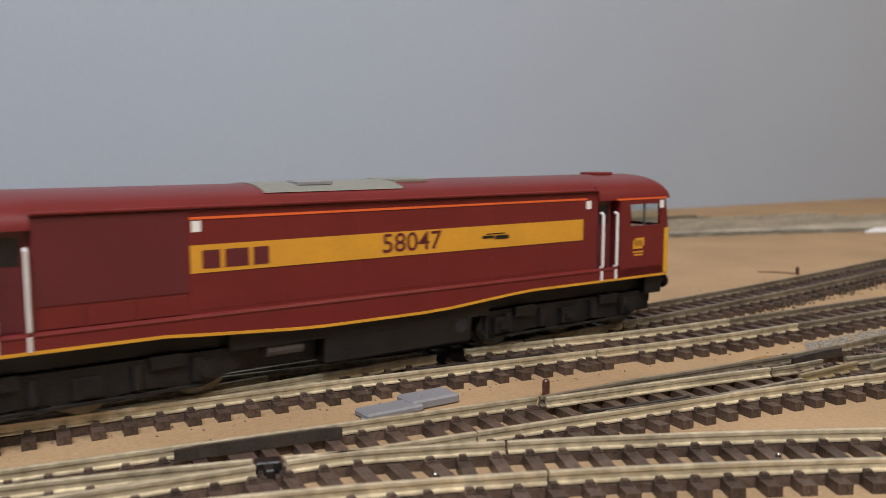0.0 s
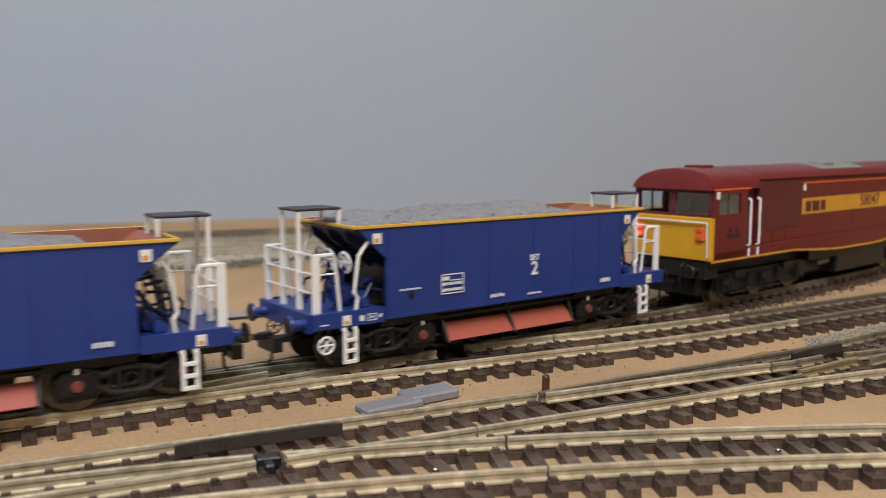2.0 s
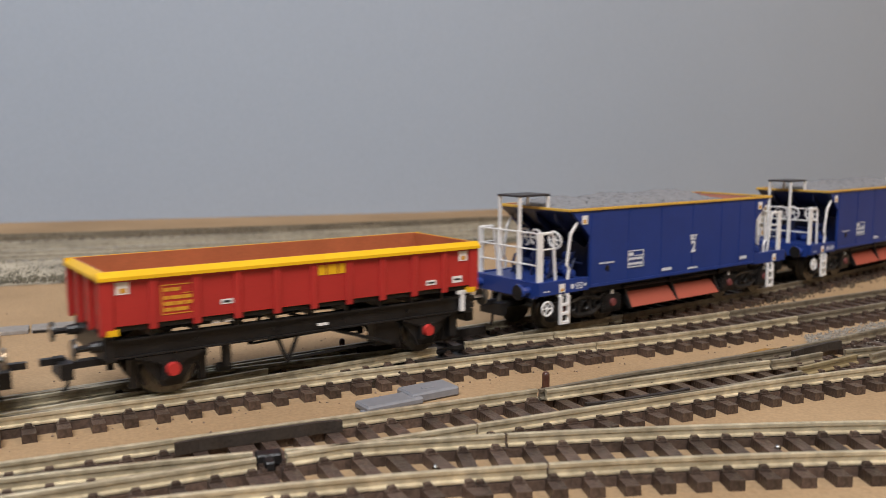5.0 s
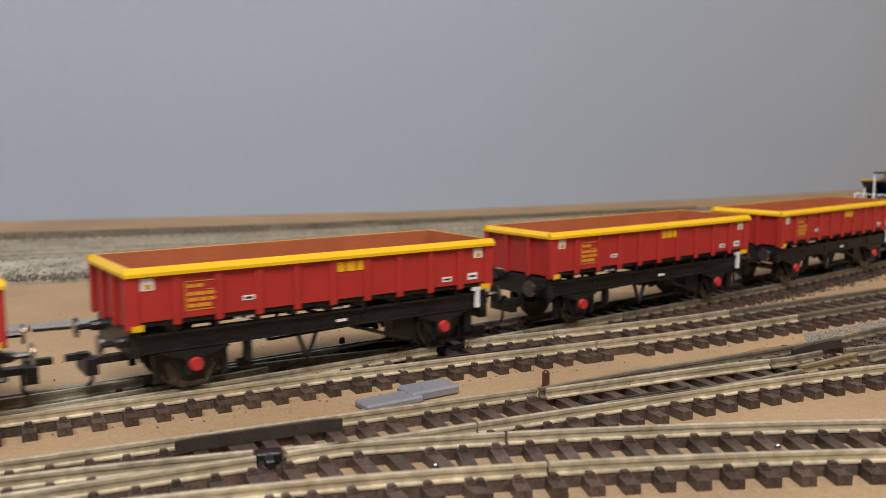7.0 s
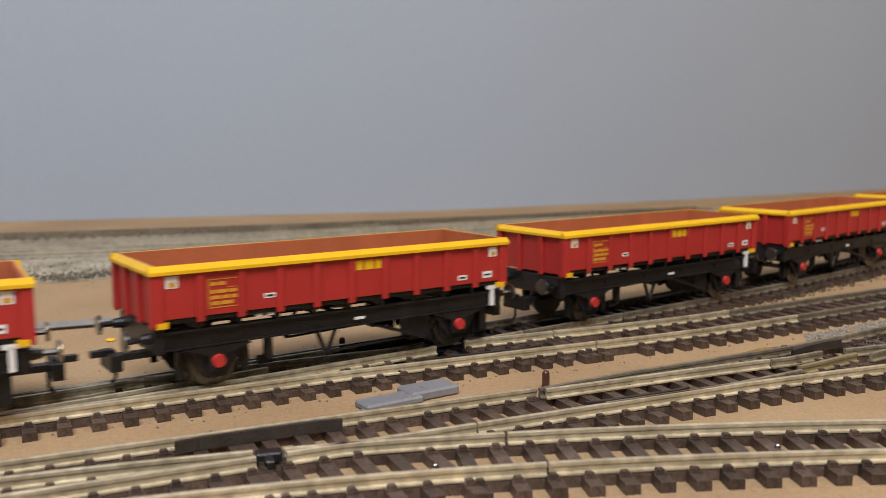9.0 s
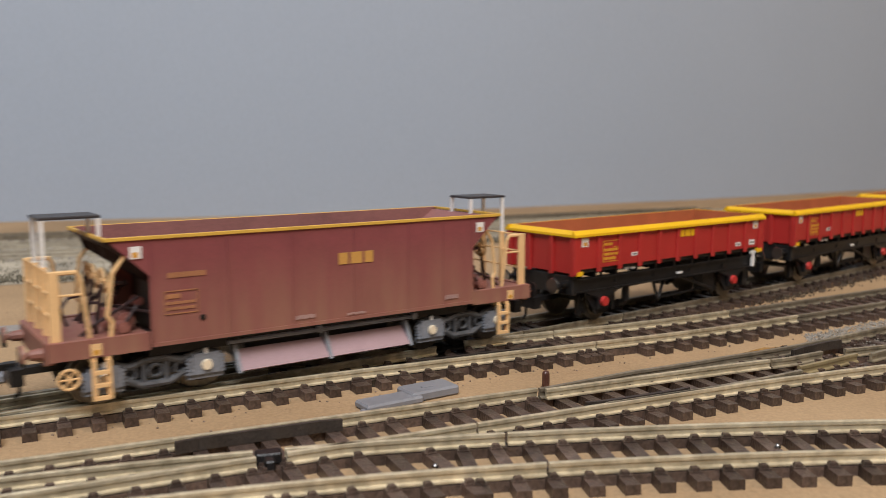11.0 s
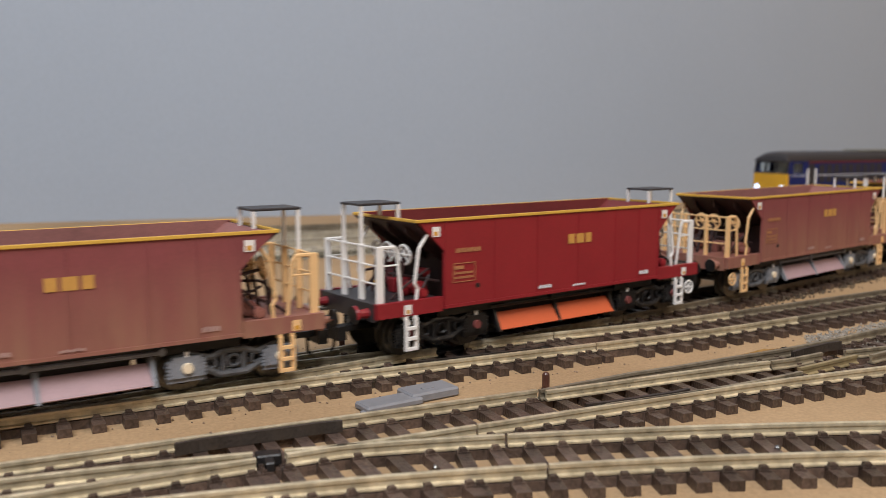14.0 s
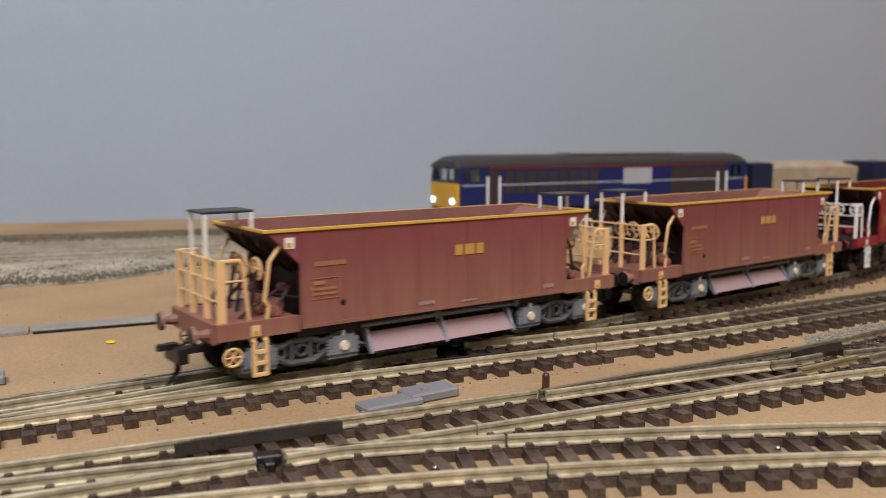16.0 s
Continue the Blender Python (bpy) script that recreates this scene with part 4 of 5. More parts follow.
def diesel_locomotive():
    top = tagged(new("diesel_locomotive"), "maroon and gold diesel locomotive with yellow cab ends", "locomotive")
    H = 116.3
    # engine-room body, its lower skirt dipping between the bogies
    bm = bmesh.new()
    sec = [(-16.3, 20.4), (-16.3, 45.6), (-15.6, 46.4), (-14.4, 47.9), (-11.5, 49.4), (-6.8, 50.5), (0, 50.9), (6.8, 50.5), (11.5, 49.4), (14.4, 47.9), (15.6, 46.4), (16.3, 45.6), (16.3, 20.4)]
    loft(bm, [[(x, y, z) for y, z in sec] for x in (-83.5, 83.5)])
    part("body", bm, M_MAROON, top, smooth=True)
    for s in (-1, 1):
        skirt_low = [(-H + 0.4, 17.0), (-56, 16.9), (-48, 16.3), (-24, 14.8), (-15, 14.5), (15, 14.5), (24, 14.8), (48, 16.6), (56, 17.0), (H - 0.4, 17.0)]
        bm = bmesh.new()
        prism(bm, skirt_low + [(H - 0.4, 20.3), (-H + 0.4, 20.3)], 16.2 * s, 17.4 * s)
        part("skirt", fix(bm), M_MAROON, top)
        bm = bmesh.new()
        lines = [(x, z - 0.25) for x, z in skirt_low]
        prism(bm, lines + [(x, z + 0.5) for x, z in skirt_low[::-1]], 17.3 * s, 17.56 * s)
        part("skirt_line", fix(bm), M_GOLD, top, "thin yellow line along the lower edge")
        bm = bmesh.new()
        rod(bm, (-92, 16.9 * s, 20.6), (92, 16.9 * s, 20.6), 0.75, 8)
        part("ledge", bm, M_MAROON, top)
        bm = bmesh.new()
        box(bm, -83.5, 83.5, min(16.2 * s, 17.3 * s), max(16.2 * s, 17.3 * s), 46.0, 46.7)
        part("cornice", bm, M_MAROON, top, bevel=0.2)
        # grille panels towards one end
        e = -1 if s < 0 else 1
        g0, g1 = sorted((-83.0 * 1, -50.0))
        bm = bmesh.new()
        box(bm, g0, g1, min(16.2 * s, 16.5 * s), max(16.2 * s, 16.5 * s), 26.6, 45.4)
        for i in range(26):
            z = 27.2 + i * 0.7
            box(bm, g0 + 0.6, g1 - 0.6, min(16.4 * s, 16.53 * s), max(16.4 * s, 16.53 * s), z, z + 0.35)
        part("grille", bm, M_MAROON_DARK, top, "dark maroon radiator grille")
        bm = bmesh.new()
        for a, b in ((-82.6, -73.4), (-72.6, -62.6), (-61.8, -50.4)):
            box(bm, a, b, min(16.2 * s, 16.6 * s), max(16.2 * s, 16.6 * s), 21.6, 26.0)
        part("filter_panel", bm, M_MAROON, top)
        # doors along the engine room, faint
        for a, b in ((-49, -26), (-25.4, -4), (-3.4, 18), (18.6, 40), (40.6, 60), (60.6, 78)):
            part("body_door", block(a, b, min(16.1 * s, 16.35 * s), max(16.1 * s, 16.35 * s), 22.0, 45.2), M_MAROON, top, bevel=0.08)
        part("gold_band", plates([(-49.4, 77.0, 30.9, 37.5)], 16.36 * s, 0.14), M_GOLD, top, "broad gold band along the side")
        part("orange_line", plates([(-49.4, 78.6, 43.5, 44.1)], 16.36 * s, 0.14), M_ORANGE, top)
        lettering("running_number", "58047", 5.0, M_MAROON_DARK, top, side_place(12.3 * -s, 16.56 * s, 34.3) @ Matrix.Diagonal((1.1, 1.0, 1.0, 1.0)))
        part("operator_mark", plates([(-46.6, -42.2, 31.9, 36.2), (-41.0, -35.0, 31.9, 36.2), (-33.8, -29.8, 31.9, 36.2)], 16.52 * s, 0.08), M_MAROON_DARK, top, "operator mark as three maroon blocks")
        part("emblem", plates([(36.5, 40.8, 33.8, 34.6), (41.2, 46.5, 33.4, 34.5), (38, 45, 34.9, 35.2)], 16.52 * s, 0.08), M_BLACK, top, "small dark emblem")
        for x in (-47.8, 79.4):
            part("label_plate", plates([(x - 1.1, x + 1.1, 40.6, 43.2)], 16.36 * s), M_WHITE, top, "small white label")
        for d in (-1, 1):
            part("cab_line", plates([(min(91 * d, 115.0 * d), max(91 * d, 115.0 * d), 42.9, 43.5)], 17.42 * s, 0.14), M_ORANGE, top)
            part("label_plate", plates([(112.7 * d - 1.0, 112.7 * d + 1.0, 39.8, 42.4)], 17.42 * s), M_WHITE, top)
            c = 101.5 * d
            if d > 0:
                badge = [(c - 2.4, c + 2.0, 26.6, 29.4), (c - 1.6, c + 2.8, 27.4, 30.2), (c - 2.4, c + 2.6, 25.3, 25.8), (c - 1.8, c + 2.2, 24.3, 24.8)]
            else:
                badge = [(c - 4.6, c - 0.5, 25.0, 26.7), (c - 3.6, c - 1.5, 27.1, 28.8), (c + 0.7, c + 4.6, 25.0, 26.7), (c + 1.2, c + 3.2, 27.1, 28.8)]
            part("cab_badge", plates(badge, 17.42 * s, 0.1), M_SHADE_BADGE_BROWN if d < 0 else M_GOLD, top, "small cab side badge")
            for x in (84.6, 91.0):
                bm = bmesh.new()
                wire(bm, [(x * d, 16.8 * s, 21.4), (x * d, 17.9 * s, 22.0), (x * d, 17.9 * s, 38.6), (x * d, 16.8 * s, 39.2)], 0.47)
                rod(bm, (x * d, 17.6 * s, 17.4), (x * d, 17.6 * s, 20.6), 0.45, 6)
                part("handrail", fix(bm), M_WHITE, top, "white vertical handrail beside the cab door")
            # recessed door
            bm = bmesh.new()
            a, b = sorted((84.0 * d, 91.0 * d))
            box(bm, a, b, min(14.2 * s, 14.9 * s), max(14.2 * s, 14.9 * s), 20.4, 43.4)
            door = part("cab_door", bm, M_MAROON_DARK, top, "recessed dark maroon cab door")
            part("door_window", plates([(min(85.4 * d, 89.6 * d), max(85.4 * d, 89.6 * d), 35.5, 41.5)], 14.92 * s, 0.1), M_BLACK, door)
    # roof details
    bm = bmesh.new()
    sec = [(-12.9, 48.95), (-11.7, 49.6), (-6.9, 50.75), (0, 51.15), (6.9, 50.75), (11.7, 49.6), (12.9, 48.95), (11.2, 48.8), (0, 50.4), (-11.2, 48.8)]
    loft(bm, [[(x, y, z) for y, z in sec] for x in (-29, 12)])
    part("roof_hatch", bm, M_LOCO_GREY, top, "pale grey roof panel")
    part("hatch_step", block(12.1, 24, -7.2, 7.2, 50.3, 51.2), M_LOCO_GREY, top, bevel=0.15)
    bm = bmesh.new()
    box(bm, -18, -8, -9, -2, 50.2, 51.5)
    part("exhaust", bm, M_GREYP, top, bevel=0.3)
    for d in (-1, 1):
        bm = bmesh.new()
        secs = []
        for x, f, lean in ((83.4, 1, 0), (104, 1, 0), (113.8, 0.995, 0.18), (116.6, 0.97, 0.34), (116.9, 0.95, 0.36)):
            secs.append([((x - (z - 43.0) * lean) * d, y, 43.0 + (z - 43.0) * f) for y, z in ARCH])
        loft(bm, secs)
        part("cab_roof", bm, M_MAROON, top, smooth=True)
        part("roof_vent", block(99 * d - 4, 99 * d + 4, -4, 4, 50.4, 51.6), M_MAROON, top, bevel=0.3)
        cab(top, d, M_MAROON, M_NOSE, H, 17.4, [(-15.8, -1.2, 34.2, 41.8), (1.2, 15.8, 34.2, 41.8)], (H - 18.8, H - 4.4, 34.2, 41.4), True)
        # lamps, handrail, buffer beam
        bm = bmesh.new()
        wire(bm, [(116.7 * d, -16.2, 18.6), (117.5 * d, -16.2, 31.4), (117.5 * d, 16.2, 31.4), (116.7 * d, 16.2, 18.6)], 0.32)
        part("front_handrail", fix(bm), M_WHITE, top, "white handrail round the yellow panel")
        for y in (-13.2, 13.2):
            bm = bmesh.new()
            box(bm, min(116.4 * d, 117.4 * d), max(116.4 * d, 117.4 * d), y - 1.9, y + 1.9, 24.6, 29.6)
            house = part("tail_lamp", bm, M_ORANGE, top, "orange tail lamp housing", bevel=0.3)
            for z in (25.6, 28.6):
                bm = bmesh.new()
                rod(bm, (117.3 * d, y, z), (117.7 * d, y, z), 0.85, 12)
                lit = d < 0 and y > 0
                part("lens", fix(bm), M_TAIL if lit else M_LAMP_ORANGE, house, "glowing red tail lamp" if lit else "orange unlit lamp lens")
            bm = bmesh.new()
            wire(bm, [(115.8 * d, y * 0.5, 16.0), (118.2 * d, y * 0.48, 14.5), (118.6 * d, y * 0.46, 10), (117.4 * d, y * 0.44, 5.5)], 0.55)
            part("brake_hose", fix(bm), M_BLACK, top)
        bm = bmesh.new()
        box(bm, min(108 * d, 116.0 * d), max(108 * d, 116.0 * d), -15.5, 15.5, 10.5, 17.0)
        box(bm, min(106 * d, 114.8 * d), max(106 * d, 114.8 * d), -11, 11, 4.0, 10.5)
        part("buffer_beam", bm, M_BLACK, top, bevel=0.4)
        for y in (-11.4, 11.4):
            ob = part("buffer", buffer_mesh(M_BLACK, M_BLACK, 5.6), None, top, "black oval buffer")
            ob.matrix_basis = pose(116.0 * d * MM, y * MM, 13.6 * MM, 0, 0, 0 if d > 0 else 180)
        coupling(top, 115.8 * d, d)
        # three-axle bogie
        bog = new("bogie")
        bog.parent = top
        cx = 73.0 * d
        for s in (-1, 1):
            bm = bmesh.new()
            prism(bm, [(cx - 36, 6.5), (cx - 34, 11.5), (cx + 34, 11.5), (cx + 36, 6.5), (cx + 28, 3.4), (cx + 12, 4.6), (cx, 3.4), (cx - 12, 4.6), (cx - 28, 3.4)], 12.0 * s, 13.6 * s)
            for x in (cx - 18, cx + 18):
                box(bm, x - 4, x + 4, min(13.4 * s, 14.8 * s), max(13.4 * s, 14.8 * s), 9.0, 12.0)
                rod(bm, (x - 7, 14.2 * s, 5), (x - 7, 14.2 * s, 10.5), 1.3, 8)
                rod(bm, (x + 7, 14.2 * s, 5), (x + 7, 14.2 * s, 10.5), 1.3, 8)
            part("side_frame", fix(bm), M_BLACK, bog)
            for x in (cx - 27, cx, cx + 27):
                bm = bmesh.new()
                box(bm, x - 3.2, x + 3.2, min(13.4 * s, 15.0 * s), max(13.4 * s, 15.0 * s), 4.8, 9.6)
                rod(bm, (x, 15.0 * s, 7.0), (x, 15.6 * s, 7.0), 1.6, 10)
                part("axlebox", fix(bm), M_BLACK, bog)
            bm = bmesh.new()
            wire(bm, [(cx - 33, 14.0 * s, 11), (cx - 33, 14.4 * s, 3.2), (cx - 28, 14.4 * s, 2.6)], 0.5)
            wire(bm, [(cx - 26, 14.6 * s, 3.6), (cx + 26, 14.6 * s, 3.6)], 0.45)
            part("sand_pipe", fix(bm), M_BLACK, bog)
        part("bogie_frame", block(cx - 34, cx + 34, -6.6, 6.6, 3.4, 11.8), M_BLACK, bog)
        for x in (-27, 0, 27):
            wheelset(WHEELS_LOCO, cx + x, 7.0, top)
    # tanks and frame between the bogies
    bm = bmesh.new()
    box(bm, -108, 108, -12, 12, 12.0, 17.4)
    box(bm, -40, 40, -15.6, 15.6, 11.0, 16.0)
    part("underframe", bm, M_BLACK, top)
    part("battery_box", block(-40, -14.2, -10.5, 10.5, 4.6, 12.4), M_BLACK, top, bevel=0.5)
    bm = block(-14, 34, -15.4, 15.4, 3.6, 13.0)
    part("fuel_tank", bm, M_BLACK, top, "black fuel tank", bevel=0.8)
    for s in (-1, 1):
        bm = bmesh.new()
        rod(bm, (-30, 13.0 * s, 9.6), (-20, 13.0 * s, 9.6), 1.9, 14)
        part("air_tank", fix(bm), M_AIR_TANK, top, "dark grey cylindrical air tank")
        bm = bmesh.new()
        rod(bm, (30, 14.2 * s, 9.0), (30, 15.4 * s, 9.0), 2.2, 14)
        part("filler_cap", fix(bm), M_BOGIE, top)
    return top


M_TAN_LOAD = paint("dull_tan_load", (0.37, 0.29, 0.21), 0.85, vary=0.25)
M_NAVY = paint("dark_navy_paint", (0.008, 0.012, 0.045), 0.5)


# ---- the second train, on the far track ----
def far_locomotive():
    top = tagged(new("blue_locomotive"), "dark blue diesel locomotive with yellow front and lit lamps", "locomotive")
    H = 128.0
    bm = bmesh.new()
    sec = [(-16.9, 16.0), (-16.9, 42.8), (16.9, 42.8), (16.9, 16.0)]
    loft(bm, [[(x, y, z) for y, z in sec] for x in (-104.5, 104.5)])
    part("body", bm, M_FAR_BLUE, top)
    for d in (-1, 1):
        cab(top, d, M_FAR_BLUE, M_NOSE, H, 17.0, [(-15.6, -5.6, 34.4, 42.0), (-4.6, 4.6, 34.4, 42.0), (5.6, 15.6, 34.4, 42.0)], (H - 17.5, H - 6.5, 34.2, 41.4), True)
        for y in (-12.5, 12.5):
            bm = bmesh.new()
            rod(bm, (128.2 * d, y, 22.0), (129.2 * d, y, 22.0), 2.0, 16)
            part("head_lamp", fix(bm), M_HEAD if d < 0 else M_HUB_RED, top, "bright white lit head lamp")
        bm = bmesh.new()
        box(bm, min(118 * d, 127.6 * d), max(118 * d, 127.6 * d), -15.5, 15.5, 9, 17)
        part("buffer_beam", bm, M_BLACK, top, bevel=0.4)
        for s in (-1, 1):
            bm = bmesh.new()
            for x in (96.5, 105.5):
                rod(bm, (x * d, 17.6 * s, 18), (x * d, 17.6 * s, 37), 0.8, 6)
            part("handrail", fix(bm), M_WHITE, top, "pale vertical handrails beside the cab door")
            part("cab_door", plates([(min(97.5 * d, 104.5 * d), max(97.5 * d, 104.5 * d), 17, 41)], 17.0 * s, 0.2), M_FAR_ROOF, top)
        bm = bmesh.new()
        box(bm, 68 * d - 32, 68 * d + 32, -13.5, 13.5, 4, 12)
        part("bogie", bm, M_BLACK, top, bevel=0.8)
        for x in (-22, 0, 22):
            part("wheelset", WHEELS_LOCO, None, top).matrix_basis = pose((68 * d + x) * MM, 0, 7.0 * MM)
    bm = bmesh.new()
    secs = []
    for x, f in ((-128.6, 0.1), (-127.6, 0.55), (-124, 0.9), (-118, 1), (118, 1), (124, 0.9), (127.6, 0.55), (128.6, 0.1)):
        secs.append([(x, y * 0.985, 42.9 + (z - 43.0) * f) for y, z in ARCH])
    loft(bm, secs)
    part("roof", bm, M_FAR_ROOF, top, "dark rounded roof")
    part("roof_fan", block(-34, 60, -8, 8, 50.2, 51.8), M_LOCO_GREY, top, "pale roof fan housing", bevel=0.5)
    for s in (-1, 1):
        part("side_line", plates([(-124, 124, 31.3, 32.2)], 17.02 * s, 0.12), M_FAR_PANEL, top, "thin pale line along the side")
        part("roof_line", plates([(-104, 104, 41.6, 42.8)], 16.92 * s, 0.2), M_MAROON, top)
        part("side_panel", plates([(6, 32, 30, 41.0)], 17.0 * s, 0.16), M_FAR_PANEL, top, "pale side panel")
        for a, b, c in [(-92 + i * 8.6, -85.4 + i * 8.6, 26) for i in range(9)] + [(50, 98, 22)]:
            part("grille", block(a, b, min(16.8 * s, 17.1 * s), max(16.8 * s, 17.1 * s), c, 40.5), M_FAR_ROOF, top, "dark side grille")
    bm = block(-28, 28, -14, 14, 4.5, 16.4)
    part("fuel_tank", bm, M_BLACK, top, "black fuel tank", bevel=0.8)
    return top


def far_hopper(label, body, load):
    top = tagged(new("stone_wagon"), label, "hopper wagon", group="wagons of the far train")
    bm = bmesh.new()
    loft(bm, [[(x, -w, z), (x, w, z), (x, w * 0.8, 12), (x, -w * 0.8, 12)] for x, w, z in ((-44, 15.6, 38.4), (54, 15.6, 38.4))])
    part("body", bm, body, top)
    bm = bmesh.new()
    loft(bm, [[(x, -15.4, 38.5), (x, 15.4, 38.5), (x, 7, 38.6 + h), (x, -7, 38.6 + h)] for x, h in ((-44, 4.4), (-20, 4.6), (-5, 4.0), (10, 4.8), (38, 4.4), (53, 0.4))])
    part("load", bm, load, top, "pale heaped stone")
    bm = bmesh.new()
    loft(bm, [[(x, -w, z), (x, w, z), (x, w, 12), (x, -w, 12)] for x, w, z in ((-66, 15.0, 42.2), (-48, 15.4, 42.6), (-44.5, 15.4, 41.6))])
    part("end_housing", bm, M_NAVY, top, "dark blue end housing")
    bm = bmesh.new()
    box(bm, -66, 66, -12, 12, 9, 11.9)
    for d in (-1, 1):
        box(bm, 40 * d - 15, 40 * d + 15, -13, 13, 3, 9)
    for y in (-14, 14):
        rod(bm, (62, y, 11.5), (62, y, 33), 0.7, 6)
        rod(bm, (62, y, 33), (54, y, 37), 0.6, 6)
    rod(bm, (62, -14, 33), (62, 14, 33), 0.6, 6)
    part("underframe", fix(bm), M_BLACK, top)
    for x in (-48, -32, 32, 48):
        part("wheelset", WHEELS_WAGON, None, top).matrix_basis = pose(x * MM, 0, 6.1 * MM)
    return top


# ---- marshal both trains ----
TRAIN = [(diesel_locomotive(), 119.6, 73.0)]  # thing, offset along the line, half the wheelbase
blue = hopper_wagon(BLUE_LOOK, "blue bogie hopper wagon heaped with grey stone, white railings", marks="set")
stone_load(blue, 3)
TRAIN.append((blue, -86.6, 44.6))
N_SPIN = len(SPINNING)


def copied(thing, offset, half, swap=None):
    """Another vehicle like thing, its wheels noted so that they turn."""
    ob = copy_thing(thing, Matrix())
    for c in ob.children:
        if c.name.startswith("wheelset"):
            SPINNING.append((c, c.matrix_basis.translation.x / MM, c.matrix_basis.translation.z / MM))
    TRAIN.append((ob, offset, half))
    return ob


def without_canopy(thing, d):
    """Take the canopy off the end d of a hopper wagon."""
    for c in list(thing.children):
        if c.name.startswith("canopy") and sum(v.co.x for v in c.data.vertices) * d > 0:
            for post in list(c.children):
                bpy.data.objects.remove(post)
            bpy.data.objects.remove(c)


copied(blue, -242.8, 44.6)
without_canopy(copied(blue, -399.0, 44.6), 1)
red_box = box_wagon()
TRAIN.append((red_box, -542.7, 36.2))
for i in range(1, 6):
    copied(red_box, -542.7 - 127.7 * i, 36.2)
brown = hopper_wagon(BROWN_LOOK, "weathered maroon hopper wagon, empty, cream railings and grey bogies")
TRAIN.append((brown, -1320.0, 44.6))
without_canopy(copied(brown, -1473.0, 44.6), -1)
crimson = hopper_wagon(CRIMSON_LOOK, "clean crimson hopper wagon, empty, with white railings", side_wheel=1)
TRAIN.append((crimson, -1627.0, 44.6))
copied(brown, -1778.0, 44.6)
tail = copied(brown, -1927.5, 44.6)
bm = bmesh.new()
wire(bm, [(-69, 2.5, 9.5), (-71.5, 2.5, 7.5), (-72.0, 2.5, 2.0), (-74.5, 2.5, -1.6)], 0.5)
part("tail_hose", fix(bm), M_BLACK, tail, "hanging black brake hose")

FAR_TRAIN = [(far_locomotive(), 0.0, 68.0)]
for k in range(4):
    FAR_TRAIN.append((far_hopper("pale tan stone wagon of the far train", M_TAN_LOAD, M_TAN_LOAD), 202.0 + 140 * k, 40.0))


# ---- tracks ----
def track(name, label):
    return tagged(new(name), label, "railway track", group="model railway tracks", kind="structure")


def rail(parent, line, s0, s1, side, mats=None, lift=0.0, step=6.0):
    return part("rail", rail_mesh(line, s0, s1, side, step, lift), mats or M_RAIL, parent)


def web(parent, line, s0, s1, side):
    """The plastic strip that joins the sleepers under a rail."""
    bm = bmesh.new()
    n = max(2, int((s1 - s0) / 8))
    rows_ = []
    for i in range(n + 1):
        s = s0 + (s1 - s0) * i / n
        rows_.append([bm.verts.new((*line.at(s, side + a)[:2], z)) for a, z in ((-1.25, GROUND), (1.25, GROUND), (1.15, SLEEPER_TOP - 0.25), (-1.15, SLEEPER_TOP - 0.25))])
    for r, q in zip(rows_, rows_[1:]):
        for i in range(4):
            bm.faces.new((r[i], q[i], q[(i + 1) % 4], r[(i + 1) % 4]))
    part("sleeper_web", fix(bm), M_SLEEPER, parent)


SETTLE = random.Random(71)


def place_sleeper(parent, me, line, s, turn=0.0):
    x, y, h = line.at(s)
    ob = part("sleeper", me, None, parent)
    ob.matrix_basis = pose(x * MM, y * MM, -SETTLE.uniform(0.0, 0.22) * MM, 0, 0, math.degrees(h) + turn)
    return ob


def lay(parent, line, s0, s1, pitch=7.0, extra=()):
    rnd = random.Random(int(s0 * 7 + s1))
    for s in [s0 + pitch * i for i in range(int((s1 - s0) / pitch) + 1)] + list(extra):
        place_sleeper(parent, SLEEPER, line, s, rnd.uniform(-1.2, 1.2))


def lay_switch(parent, base, other, s0, s1, pitch=7.0, extra=()):
    """Long sleepers under a turnout, reaching across both routes."""
    rnd = random.Random(int(s0))
    for s in [s0 + pitch * i for i in range(int((s1 - s0) / pitch) + 1)] + list(extra):
        o = base.beside(s, other)
        chairs = [-GAUGE, GAUGE] + [c for c in (o - GAUGE, o + GAUGE) if min(abs(c - GAUGE), abs(c + GAUGE)) > 3.4]
        place_sleeper(parent, sleeper_mesh("sleeper", min(-14.8, o - 14.8), max(14.8, o + 14.8), chairs), base, s, rnd.uniform(-0.6, 0.6))


M_CHECK = material("check_rail_plastic", (0.040, 0.031, 0.025), 0.45, vary=0.4, grain=1500, patch=150, bump=0.2)


def check_rail(parent, line, s0, s1, side, label="black plastic check rail"):
    """A plain black guard bar beside a running rail."""
    bm = bmesh.new()
    n = max(2, int((s1 - s0) / 5))
    rows_ = []
    for i in range(n + 1):
        s = s0 + (s1 - s0) * i / n
        flare = 0.8 * max(0, abs(2 * i / n - 1) - 0.75) * 4 * (-1 if side > 0 else 1)
        rows_.append([bm.verts.new((*line.at(s, side + flare + a)[:2], z)) for a, z in ((-0.5, SLEEPER_TOP), (0.5, SLEEPER_TOP), (0.5, 0.0), (-0.5, 0.0))])
    for r, q in zip(rows_, rows_[1:]):
        for i in range(4):
            bm.faces.new((r[i], q[i], q[(i + 1) % 4], r[(i + 1) % 4]))
    bm.faces.new(rows_[0])
    bm.faces.new(rows_[-1][::-1])
    part("check_rail", fix(bm), M_CHECK, parent, label)


